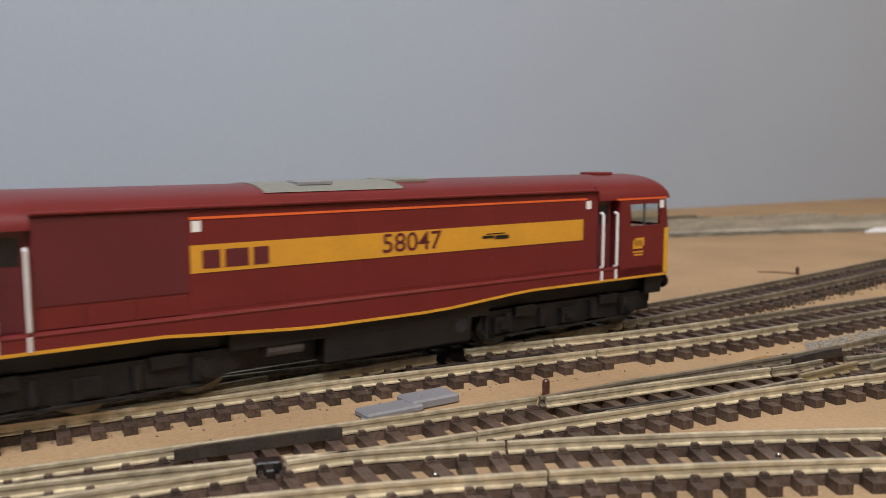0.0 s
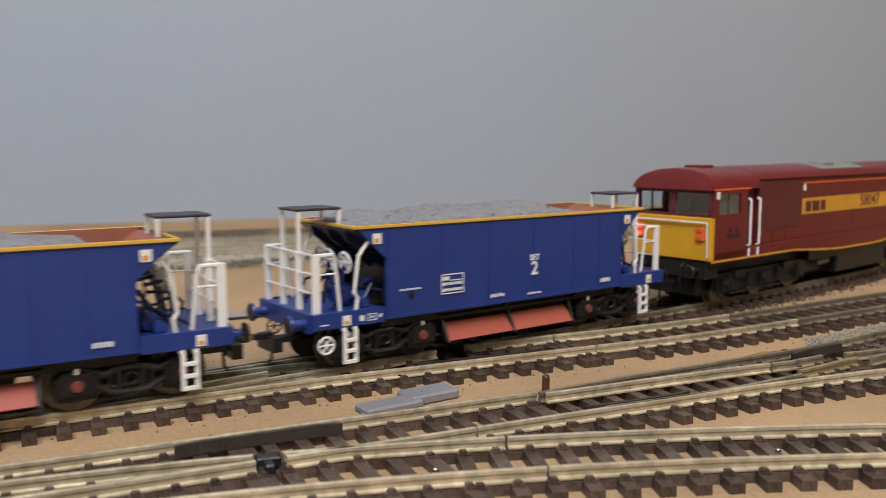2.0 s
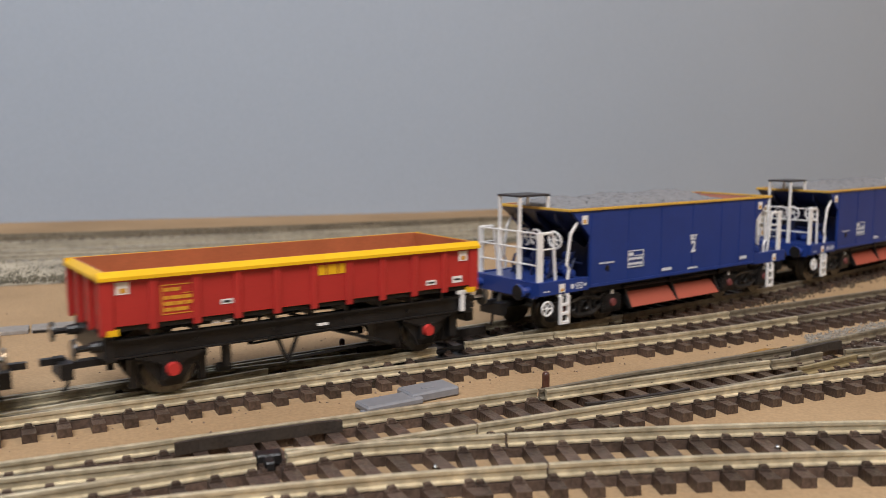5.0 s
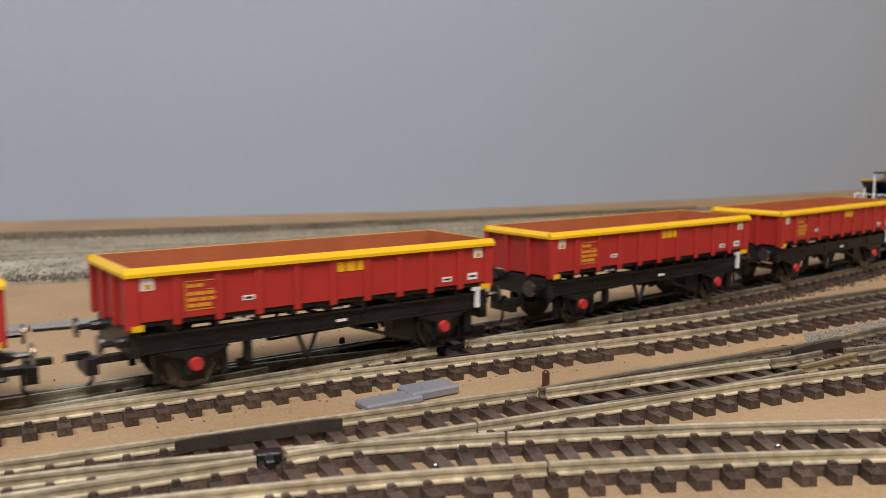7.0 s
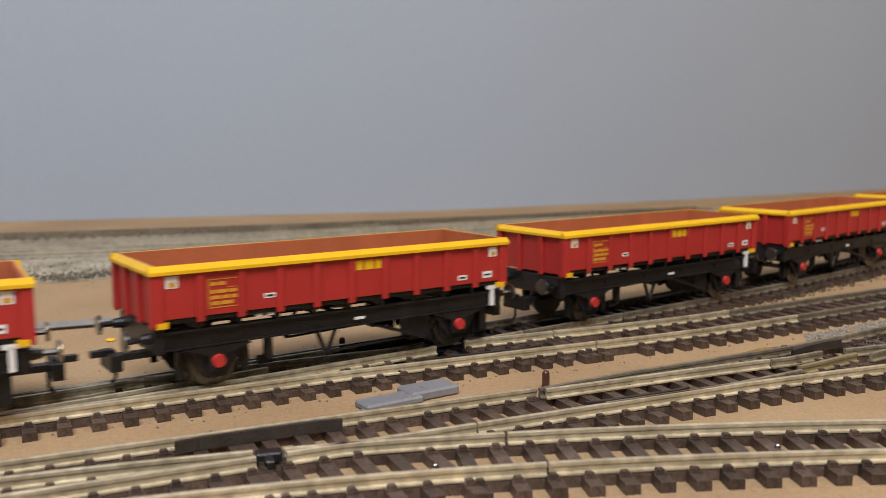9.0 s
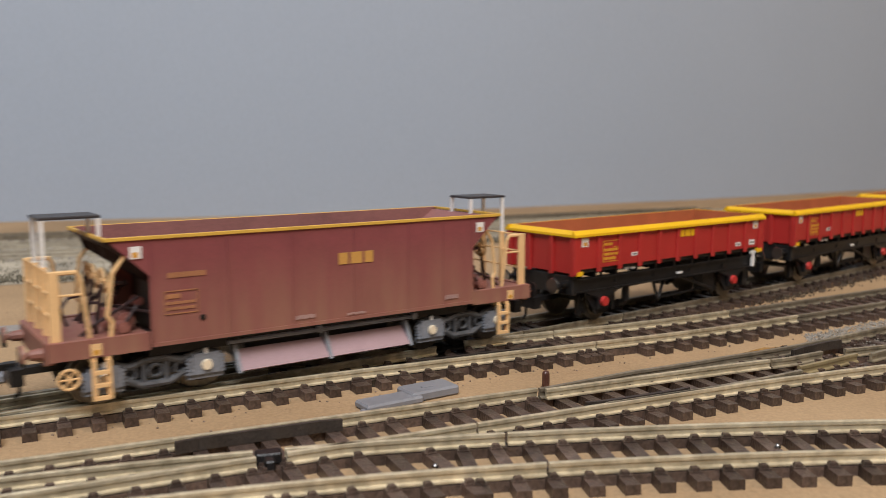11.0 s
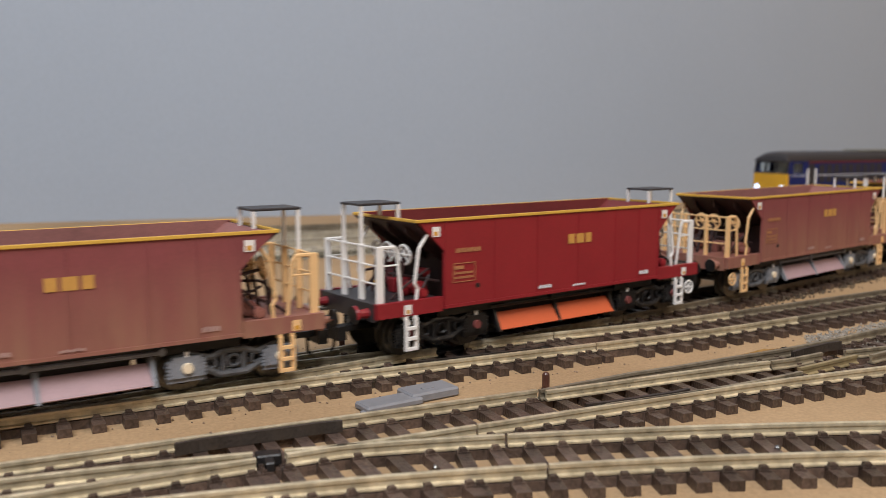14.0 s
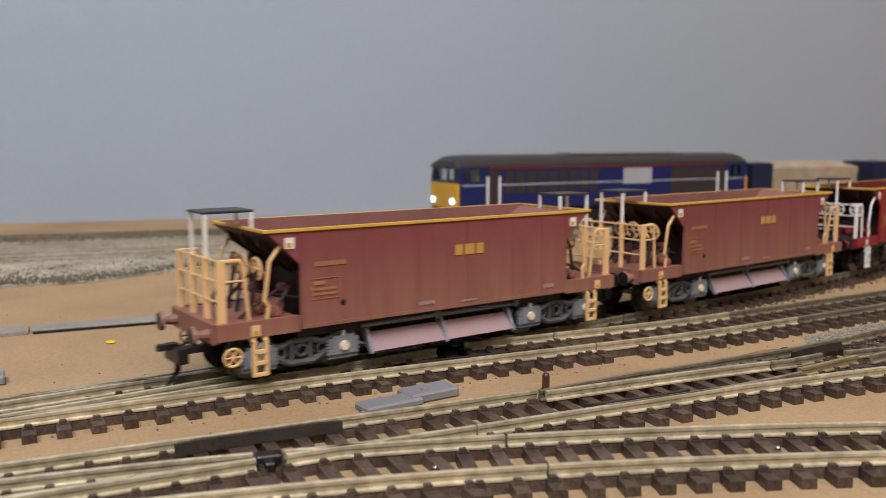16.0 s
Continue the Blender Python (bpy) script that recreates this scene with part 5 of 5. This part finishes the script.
track_a = track("main_track", "worn nickel silver model track with dark brown sleepers")
rail(track_a, A, -140, 33.0, -GAUGE)
rail(track_a, A, 33.5, 118, -GAUGE)
rail(track_a, A, 118.4, 420, -GAUGE, M_RAIL_DULL)
rail(track_a, A, -122, -16, lambda s: GAUGE - 0.0 if s > -100 else GAUGE + (s + 100) * 0.02, M_RAIL_OLD)
rail(track_a, A, -2, 29.0, GAUGE)
rail(track_a, A, 29.5, 104, GAUGE)
rail(track_a, A, 104.4, 420, GAUGE, M_RAIL_DULL)
check_rail(track_a, A, -24, 16, -GAUGE + 2.3)

track_c = track("diverging_track", "tarnished model track branching from the main track")
rail(track_c, C, -300, 14, -GAUGE, M_RAIL_OLD)
rail(track_c, C, -300, 214, GAUGE, M_RAIL_OLD)
rail(track_c, C, 214.4, 520, GAUGE, M_RAIL_DULL)
for g in (-GAUGE, GAUGE):
    rail(track_c, C, -2350, -300.5, g, M_RAIL_OLD, step=40)
    rail(track_c, C, 520.5, 2450, g, M_RAIL_OLD, step=40)
rail(track_c, C, 22, 146, lambda s: -GAUGE + max(0, 60 - s) * 0.03)
rail(track_c, C, 158, 179.5, -GAUGE)
rail(track_c, C, 180, 226, -GAUGE, M_RAIL_OLD)
rail(track_c, C, 226.4, 520, -GAUGE, M_RAIL_DULL)
check_rail(track_c, C, 128, 176, GAUGE - 2.3)
rail(track_c, C, 4, 122, lambda s: GAUGE - 2.7 - max(0, 60 - s) * 0.02, M_RAIL)
rail(track_c, C, -40, 96, lambda s: -GAUGE + 3.2 + max(0, s - 30) * 0.05, M_RAIL)
bm = bmesh.new()
for k, (u, v) in enumerate(((-13, 9.6), (-9, 9.8), (-6, 9.0), (-14, 7.4))):
    x, y, h = A.at(u, v)
    rod(bm, (x, y, -2.4), (x + 7, y + 3.6, -1.7), 0.6, 6)
part("frog", fix(bm), M_BLACK, track_a, "dark cast crossing nose of the turnout")

track_b = track("crossover_track", "grey tarnished model track with a turnout")
rail(track_b, B, -400, -30.5, GAUGE, M_RAIL)
rail(track_b, B2, -30, 84, lambda s: float(np.interp(s, [-30, 0, 36, 62, 84], [GAUGE, 11.9, 11.3, 9.3, GAUGE])), M_RAIL_DULL)
rail(track_b, B2, 84.4, 330, GAUGE, M_RAIL_OLD)
rail(track_b, B, -29, 41.5, lambda s: 7.0, M_RAIL)
rail(track_b, B, 42, 62, lambda s: 6.8 + max(0, s - 48) * 0.16, M_RAIL_OLD)
rail(track_b, B, 70, 330, GAUGE, M_RAIL_OLD)
rail(track_b, B, -400, -103, -GAUGE)
rail(track_b, B, -97, -56, -GAUGE)
rail(track_b, B, -55.5, 330, -GAUGE)
rail(track_b, B2, -22, 40.5, lambda s: -GAUGE + 1.0 - min(1.0, max(0, s + 22) * 0.03), M_RAIL_OLD)
rail(track_b, B2, 43, 69, -6.2, M_BRASS)
rail(track_b, B2, 72, 330, -GAUGE, M_RAIL_OLD)
check_rail(track_b, B, -116, -81, GAUGE - 2.0)
check_rail(track_b, B, -26, 4, -GAUGE + 2.2)
check_rail(track_b, B2, 57, 81, 6.7, "dark brown tapered check rail")

track_d = track("front_track", "bright nickel silver model track curving along the layout front")
rail(track_d, D, -130, -36, GAUGE)
rail(track_d, D, -30, 14.0, GAUGE)
rail(track_d, D, 14.6, 330, GAUGE)
rail(track_d, D, -130, 18, -GAUGE)
rail(track_d, D, 18.5, 330, -GAUGE)
x, y, h = D.at(-33, GAUGE)
bm = bmesh.new()
box(bm, -2.6, 2.4, -1.7, 1.7, SLEEPER_TOP, -0.25)
box(bm, -1.2, 0.8, -5.0, 2.6, SLEEPER_TOP, -0.6)
ob = part("frog", bm, M_BLACK, track_d, "black plastic crossing of the turnout", bevel=0.3)
ob.matrix_basis = pose(x * MM, y * MM, -SETTLE.uniform(0.0, 0.22) * MM, 0, 0, 17)

# sleepers: long ones through the turnouts, single ones beyond
lay_switch(track_a, A, C, -135.1, 40, 7.05, extra=(-42.0, -29.5, 29.8))
lay(track_a, A, 49.0, 400)
lay(track_c, C, 219, 480)
lay(track_c, C, -290, 0)
lay_switch(track_b, B, D, -300, -66, extra=(-101.5,))
lay_switch(track_b, B, B2, -60, 72, extra=(-33.0,))
lay(track_b, B, 80, 300)
lay(track_b, B2, 84, 300)
lay(track_d, D, 5.0, 300)

for tr, line, s0, s1 in ((track_a, A, -138, 400), (track_b, B, -300, 300), (track_c, C, 180, 480), (track_d, D, -110, 300), (track_b, B2, 60, 300)):
    for g in (-GAUGE, GAUGE):
        if line is A and g > 0:
            s0 = 0
        web(tr, line, s0, s1, g)


def turnout_base():
    """The black moulded base between the rails of the train's turnout."""
    bm = bmesh.new()
    rows_ = []
    for i in range(41):
        s = -138 + 170 * i / 40
        o = A.beside(s, C)
        rows_.append([bm.verts.new((*A.at(s, v)[:2], z)) for v, z in ((-6.5, GROUND), (-6.5, GROUND + 1.2), (o + 6.5, GROUND + 1.2), (o + 6.5, GROUND))])
    for r, q in zip(rows_, rows_[1:]):
        for i in range(3):
            bm.faces.new((r[i], q[i], q[i + 1], r[i + 1]))
    part("turnout_base", fix(bm), M_BLACK, track_a, "black moulded base of the turnout")


turnout_base()

# pins that hold the track down, bright heads
M_PIN = material("steel_pin", (0.42, 0.42, 0.42), 0.25, metal=1.0, vary=0.1)
for line, s, side in ((D, 69.0, 0.5), (D, -2.0, -1.0)):
    x, y, h = line.at(s, side)
    bm = bmesh.new()
    bmesh.ops.create_uvsphere(bm, u_segments=10, v_segments=6, radius=0.7, matrix=Matrix.Translation((x, y, SLEEPER_TOP + 0.1)))
    tagged(part("track_pin", bm, M_PIN, smooth=True), "small round steel pin head in a sleeper", "track pin", group="track pins")


# ---- the far tracks ----
NEAR_EDGE = ([-1300, -250, -208, -172, -130, -100, 0, 176, 270, 356, 520, 1400], [-95, -85, -85, -63, -52, -45, -32, -24, -45, -66, -90, -110])
FAR_EDGE = ([-1300, -270, -158, 268, 494, 700, 1400], [118, 112, 106, 74, 40, 30, 24])


def ballast_bed():
    """A low, uneven bed of pale ballast under the far tracks."""
    bm = bmesh.new()
    rnd = random.Random(5)
    rows_ = []
    ss = np.arange(-700, 1200, 9.0)
    for s in ss:
        near = float(np.interp(s, *NEAR_EDGE)) + 4 * noise.noise((s * 0.03, 1, 0)) + rnd.uniform(-1.5, 1.5)
        far = float(np.interp(s, *FAR_EDGE)) + rnd.uniform(-2, 2)
        row = []
        for k in range(19):
            v = near + (far - near) * k / 18
            z = GROUND - 0.2 if k in (0, 18) else GROUND + (0.9 if k in (1, 17) else 1.95) + rnd.uniform(-0.3, 0.3)
            row.append(bm.verts.new((*E.at(s, v)[:2], z)))
        rows_.append(row)
    for r, q in zip(rows_, rows_[1:]):
        for i in range(18):
            bm.faces.new((r[i], q[i], q[i + 1], r[i + 1]))
    return tagged(part("ballast", fix(bm), M_FAR_BALLAST), "pale grey-brown ballast bed under the far tracks", "ballast", kind="stuff")


M_FAR_BALLAST = material("pale_ballast", (0.40, 0.35, 0.265), 0.9, vary=0.3, grain=420, patch=40, bump=0.5, tint=(0.21, 0.185, 0.145))
M_FAR_RAIL = material("dusty_far_rail", (0.36, 0.32, 0.25), 0.6, metal=0.1, vary=0.25, grain=300, patch=30)
M_FAR_SLEEPER = material("dusty_sleeper", (0.30, 0.27, 0.23), 0.8, vary=0.35, grain=600, patch=60)
ballast_bed()


def rubble():
    """Coarse grey-green rubble along the near edge of the far ballast."""
    rnd = random.Random(31)
    verts, faces = [], []
    for k in range(12500):
        s = rnd.uniform(-330, 60) if k % 3 else rnd.uniform(60, 500)
        v = float(np.interp(s, *NEAR_EDGE)) + abs(rnd.gauss(0, 32 if s < -150 else 14 if s < 150 else 7)) - 2
        if k % 4 == 0:
            s = rnd.uniform(-420, 320)
            v = rnd.gauss(23, 2.2) if k % 8 else float(np.interp(s, [-420, 320], [73, 55])) + rnd.gauss(0, 2.6)
        x, y, _ = E.at(s, v)
        r = rnd.uniform(0.35, 0.95)
        z = GROUND + 1.5 + r * 0.2
        o = len(verts)
        for a, b, c in ((1, 0, 0), (-1, 0, 0), (0, 1, 0), (0, -1, 0), (0, 0, 1), (0, 0, -1)):
            verts.append(((x + r * a + rnd.uniform(-.4, .4) * r) * MM, (y + r * b + rnd.uniform(-.4, .4) * r) * MM, (z + r * 0.7 * c) * MM))
        for a in (0, 1):
            for b in (2, 3):
                for c in (4, 5):
                    faces.append((o + a, o + b, o + c))
    me = bpy.data.meshes.new("rubble")
    me.from_pydata(verts, [], faces)
    me.materials.append(M_RUBBLE)
    return tagged(new("rubble", me), "coarse grey-green rubble edging the ballast", "rubble", kind="stuff")


M_RUBBLE = material("rubble_stone", (0.115, 0.102, 0.072), 0.9, vary=0.45, grain=500, patch=120, bump=0.3)
rubble()


def far_track(side, s0, s1, pale=True):
    ob = track("far_track", "ballasted far track with dusty sleepers" if pale else "dark far track on the bare board")
    side_at = side if callable(side) else (lambda s: side)
    for g in (-GAUGE, GAUGE):
        rail(ob, E, s0, s1, lambda s: side_at(s) + g, M_FAR_RAIL if pale else M_RAIL_DULL, step=16)
    bm = bmesh.new()
    s = s0
    while s < s1:
        v = side_at(s)
        c = [E.at(s + a, v + b)[:2] for a, b in ((-1.6, -14.8), (1.6, -14.8), (1.6, 14.8), (-1.6, 14.8))]
        lo = [bm.verts.new((*p, GROUND)) for p in c]
        hi = [bm.verts.new((*p, SLEEPER_TOP)) for p in c]
        bm.faces.new(hi)
        for i in range(4):
            bm.faces.new((lo[i], lo[(i + 1) % 4], hi[(i + 1) % 4], hi[i]))
        s += 7.2
    tagged(part("sleepers", fix(bm), M_FAR_SLEEPER if pale else M_SLEEPER, ob), kind="stuff")
    return ob


far_track(0.0, -700, 3300)
far_track(lambda s: float(np.interp(s, [-700, -160, 268, 1100], [46, 45, 40, 36])), -700, 420)
far_track(lambda s: float(np.interp(s, [-700, -160, 268, 1100], [102, 95, 70, 62])), -700, 300, False)


# ---- loose things on the board ----
def gravel():
    """Loose grey gravel spilt between the right-hand tracks."""
    rnd = random.Random(11)
    verts, faces = [], []
    for k in range(16000):
        s = rnd.uniform(56, 300)
        line, v = (B2, rnd.gauss(6, 11)) if rnd.random() < 0.5 else (A, rnd.uniform(-37, -16.5))
        if line is A and s < 100 + abs(v + 27) * 1.2:
            continue
        if line is B2 and s < 80 + abs(v - 14) * 1.0:
            continue
        if min(abs(v - GAUGE), abs(v + GAUGE)) < 1.6 and line is B2:
            continue
        x, y, _ = line.at(s, v)
        r = rnd.uniform(0.22, 0.52)
        z = GROUND + r * 0.5 + (rnd.uniform(0, 2.0) if line is B2 and abs(v) < 13 else 0)
        o = len(verts)
        for a, b, c in ((1, 0, 0), (-1, 0, 0), (0, 1, 0), (0, -1, 0), (0, 0, 1), (0, 0, -1)):
            verts.append(((x + r * a + rnd.uniform(-.4, .4) * r) * MM, (y + r * b + rnd.uniform(-.4, .4) * r) * MM, (z + r * 0.8 * c + rnd.uniform(-.3, .3) * r) * MM))
        for a in (0, 1):
            for b in (2, 3):
                for c in (4, 5):
                    faces.append((o + a, o + b, o + c))
    me = bpy.data.meshes.new("gravel")
    me.from_pydata(verts, [], faces)
    me.materials.append(M_BALLAST)
    return tagged(new("gravel", me), "loose grey gravel spilt round the tracks", "gravel", kind="stuff")


gravel()


def crumbs():
    """Dust, glue crumbs and scraps on the board beside the sleepers."""
    rnd = random.Random(23)
    verts, faces = [], []
    for k in range(520):
        line, s, v = rnd.choice(((A, rnd.uniform(-130, 200), -rnd.uniform(12, 20)), (B, rnd.uniform(-120, 120), rnd.uniform(11, 24)), (C, rnd.uniform(30, 400), rnd.uniform(12, 60)), (E, rnd.uniform(-240, 200), -rnd.uniform(30, 180)), (D, rnd.uniform(-60, 160), rnd.uniform(10, 18))))
        x, y, _ = line.at(s, v)
        r = rnd.uniform(0.12, 0.42)
        o = len(verts)
        for a, b, c in ((1, 0, 0), (-1, 0, 0), (0, 1, 0), (0, -1, 0), (0, 0, 1), (0, 0, -1)):
            verts.append(((x + r * a) * MM, (y + r * b * rnd.uniform(.6, 1.6)) * MM, (GROUND + r * 0.4 + r * 0.7 * c) * MM))
        for a in (0, 1):
            for b in (2, 3):
                for c in (4, 5):
                    faces.append((o + a, o + b, o + c))
    me = bpy.data.meshes.new("crumbs")
    me.from_pydata(verts, [], faces)
    me.materials.append(M_CRUMB)
    return tagged(new("crumbs", me), "dark crumbs and dust on the bare board", "debris", kind="stuff")


def dirt_clumps():
    """Brown scatter heaped round the sleeper ends of the branching track and the gravel."""
    rnd = random.Random(47)
    verts, faces = [], []
    for k in range(4200):
        s = 285 + 235 * rnd.random() ** 0.8
        v = rnd.choice((-1, 1)) * rnd.gauss(13.5, 2.6)
        if noise.noise((s * 0.06, v * 0.2, 3.0)) < -0.12:
            continue
        x, y, _ = C.at(s, v)
        r = rnd.uniform(0.25, 0.75)
        z = GROUND + r * 0.4 + rnd.uniform(0, 1.9) * max(0, 1 - abs(abs(v) - 13) / 4)
        o = len(verts)
        for a, b, c in ((1, 0, 0), (-1, 0, 0), (0, 1, 0), (0, -1, 0), (0, 0, 1), (0, 0, -1)):
            verts.append(((x + r * a) * MM, (y + r * b * rnd.uniform(.6, 1.5)) * MM, (z + r * 0.8 * c) * MM))
        for a in (0, 1):
            for b in (2, 3):
                for c in (4, 5):
                    faces.append((o + a, o + b, o + c))
    me = bpy.data.meshes.new("dirt_clumps")
    me.from_pydata(verts, [], faces)
    me.materials.append(M_DIRT)
    return tagged(new("dirt_clumps", me), "brown scatter heaped round the sleeper ends", "debris", kind="stuff")


M_DIRT = material("brown_scatter", (0.085, 0.062, 0.040), 0.9, vary=0.5, grain=900, patch=200)
dirt_clumps()


def glue_lump(x, y, turn, long, wide, high, mat, label, seed, z=GROUND):
    """A dried, glossy run of glue, low and uneven."""
    bm = bmesh.new()
    bmesh.ops.create_icosphere(bm, subdivisions=3, radius=1.0)
    for v in bm.verts:
        n = noise.noise(v.co * 2.3 + Vector((seed, 0, 0)))
        v.co = Vector((v.co.x * long * (1 + 0.25 * n), v.co.y * wide * (1 + 0.5 * n), max(-0.05, v.co.z * high * (1 + 0.6 * n))))
    ob = tagged(part("glue_run", bm, mat, smooth=True), label, "glue", group="dried glue on the board")
    ob.matrix_basis = pose(x * MM, y * MM, z * MM, 0, 0, turn)


M_GLUE = material("amber_glue", (0.30, 0.17, 0.055), 0.14, vary=0.3, grain=500, patch=120, bump=0.1)
M_GLUE_DARK = material("dark_glue", (0.030, 0.022, 0.016), 0.18, vary=0.4, grain=500, patch=120, bump=0.2)
glue_lump(95.0, 260.0, 33, 13.0, 1.3, 0.9, M_GLUE, "glossy amber run of dried glue beside the rail", 1.0)
glue_lump(105.0, 263.0, 33, 5.5, 1.8, 1.3, M_GLUE_DARK, "dark glossy lump of dried glue at the crossing", 4.0)
glue_lump(-17.5, 226.0, 20, 4.2, 2.2, 2.8, M_GLUE_DARK, "dark glossy lump of glue over the sleeper ends", 7.0)
glue_lump(-12.5, 228.5, 25, 2.6, 1.6, 3.0, M_GLUE_DARK, "dark glossy lump of glue over the sleeper ends", 9.0)
glue_lump(113.0, 247.0, 30, 6.0, 1.5, 2.6, M_GLUE_DARK, "dark glossy lump of dried glue at the crossing", 12.0)

M_CRUMB = material("crumb", (0.20, 0.14, 0.10), 0.9, vary=0.6, grain=900, patch=200)
crumbs()


def motor_housing(x, y, turn, label):
    """A low grey plastic housing in two boxes beside a turnout."""
    top = tagged(new("point_motor_housing"), label, "plastic housing", group="grey housings beside the turnouts")
    bm = block(0, 16, 0, 7.0, 0, 1.9)
    part("cover", bm, M_GREYP, top, bevel=0.5)
    bm = block(13.4, 27.5, 1.2, 9.4, 0, 2.5)
    part("cover", bm, M_GREYP, top, bevel=0.5)
    part("flange", block(-1.0, 2.0, -0.6, 2.4, 0, 0.8), M_GREYP, top, bevel=0.2)
    part("lug", block(18, 21.5, 4, 5.2, 2.3, 2.8), M_GREYP, top, bevel=0.15)
    top.matrix_basis = pose(x * MM, y * MM, GROUND * MM, 0, 0, turn)
    return top


motor_housing(-17.8, 200.6, 34.0, "grey plastic two-part housing beside the track")
motor_housing(-141.0, 213.5, 27.0, "grey plastic two-part housing near the board edge")


def peg(x, y, r, h, label):
    bm = bmesh.new()
    rod(bm, (0, 0, 0), (0, 0, h - r * 0.6), r, 14)
    bmesh.ops.create_uvsphere(bm, u_segments=14, v_segments=8, radius=r, matrix=Matrix.Translation((0, 0, h - r * 0.6)))
    rod(bm, (0, 0, 0), (0, 0, 0.5), r * 1.25, 14)
    ob = tagged(part("peg", bm, M_PEG, smooth=False), label, "peg", group="pegs in the board")
    ob.matrix_basis = pose(x * MM, y * MM, GROUND * MM)


M_PEG = material("brown_peg", (0.085, 0.035, 0.025), 0.3, vary=0.3)
peg(26.9, 222.0, 1.0, 4.6, "round-topped dark brown peg standing in the board")
peg(181.0, 441.0, 0.9, 3.8, "small dark peg beside the far side track")
peg(-31.0, 262.0, 0.9, 4.2, "small dark peg beyond the train's track")

bm = block(-1.6, 1.6, -3.0, 3.0, 0, 2.2)
ob = tagged(part("red_stop", bm, M_HUB_RED, bevel=0.3), "small red plastic block at a sleeper end", "plastic block")
ob.matrix_basis = pose(0.1690, 0.3885, GROUND * MM, 0, 0, 38)

bm = bmesh.new()
wire(bm, [(0, 0, 0.3), (9, -3.4, 0.6), (17, -8, 0.4)], 0.3)
ob = tagged(part("wire_offcut", fix(bm), M_PEG), "thin brown wire offcut lying on the board", "wire")
ob.matrix_basis = pose(0.164, 0.449, GROUND * MM)

M_CARD = material("grey_card", (0.27, 0.245, 0.225), 0.7, vary=0.2, grain=500, patch=40, bump=0.1)
bm = block(0, 110, 0, 9.5, 0, 1.3)
strip = tagged(part("card_strip", bm, M_CARD, bevel=0.15), "long flat grey card strip lying on the board", "card strip")
strip.matrix_basis = pose(-0.1390, 0.2886, GROUND * MM, 0, 0, 24.0)
# Black bar along the near side, standing in for the strip's shadow.
part("edge", block(0.5, 109.5, -0.5, -0.02, 0.0, 0.9), M_BLACK, strip, "black bar for the shadow under the strip")
strip2 = tagged(part("card_strip", block(-90, 0, 0, 9.5, 0, 1.3), M_CARD, bevel=0.15), "flat grey card strip butting another", "card strip")
strip2.matrix_basis = pose(-0.1397, 0.2880, GROUND * MM, 0, 0, 23.4)

bm = bmesh.new()
bmesh.ops.create_icosphere(bm, subdivisions=2, radius=1.5)
for v in bm.verts:
    v.co.z *= 0.35
    v.co.x *= 1.2 + 0.4 * noise.noise(v.co)
ob = tagged(part("yellow_scrap", bm, M_YELLOW), "small yellow scrap lying on the board", "scrap")
ob.matrix_basis = pose(-0.1072, 0.2758, (GROUND + 0.4) * MM)

bm = bmesh.new()
prism(bm, [(-10, 0), (-10.6, 8.2), (-4.5, 10.4), (1.5, 8.6), (6, 10), (10.6, 8.8), (10, 1.5), (5, 0), (4, 1.6), (-2, 1.6), (-3, 0)], -2.6, 2.6)
ob = tagged(part("yellow_offcut", fix(bm), M_YELLOW, bevel=0.35), "uneven yellow plastic offcut standing behind the track", "plastic offcut")
ob.matrix_basis = pose(-0.0195, 0.349, GROUND * MM, 0, 0, 14)

bm = bmesh.new()
bmesh.ops.create_icosphere(bm, subdivisions=3, radius=16)
for v in bm.verts:
    v.co.x *= 2.0 + 0.5 * noise.noise(v.co * 0.1)
    v.co.z = max(0, v.co.z * 0.22 + noise.noise(v.co * 0.2))
ob = tagged(part("plaster_patch", bm, M_WHITE, smooth=True), "rough white plaster patch on the board", "plaster")
ob.matrix_basis = pose(0.352, 0.672, GROUND * MM, 0, 0, 26)


# ---- what moves ----
SPEED_T = [0, 4, 7, 9, 12, 14, 16]
SPEED_V = [127.9, 130.1, 130.6, 130.3, 129.5, 129.2, 127.1]


def run(t):
    """How far the train has run after t seconds, in millimetres."""
    ts = np.linspace(0, t, 161)
    v = np.interp(ts, SPEED_T, SPEED_V)
    return float(np.sum((v[1:] + v[:-1]) / 2) * (t / 160)) + 1.5 * max(0.0, 1.0 - t / 1.2)


def on_line(line, s, half, back=False, z=0.0):
    """The pose of a vehicle whose two axles or bogies ride the line."""
    x0, y0, _ = line.at(s - half)
    x1, y1, _ = line.at(s + half)
    return pose((x0 + x1) / 2 * MM, (y0 + y1) / 2 * MM, z * MM, 0, 0, math.degrees(math.atan2(y1 - y0, x1 - x0)))


def motions():
    times = [0, 0.1, 0.2, 0.3, 0.4] + [i * 0.5 for i in range(1, 32)] + [15.6, 15.7, 15.8, 15.9, 16.0]
    for thing, offset, half in TRAIN:
        walk(thing, [(t, on_line(C, offset + run(t), half)) for t in times])
    for thing, offset, half in FAR_TRAIN:
        walk(thing, [(t, on_line(E, FAR_FRONT + offset + FAR_SPEED * (16.0 - t), half, z=FAR_LIFT)) for t in times])
    # wheels turn with the run
    beats = [i / 15 for i in range(241)]
    for ob, x, r in SPINNING:
        walk(ob, [(t, pose(x * MM, 0, r * MM, 0, math.degrees(run(t) / r), 0)) for t in beats])


motions()
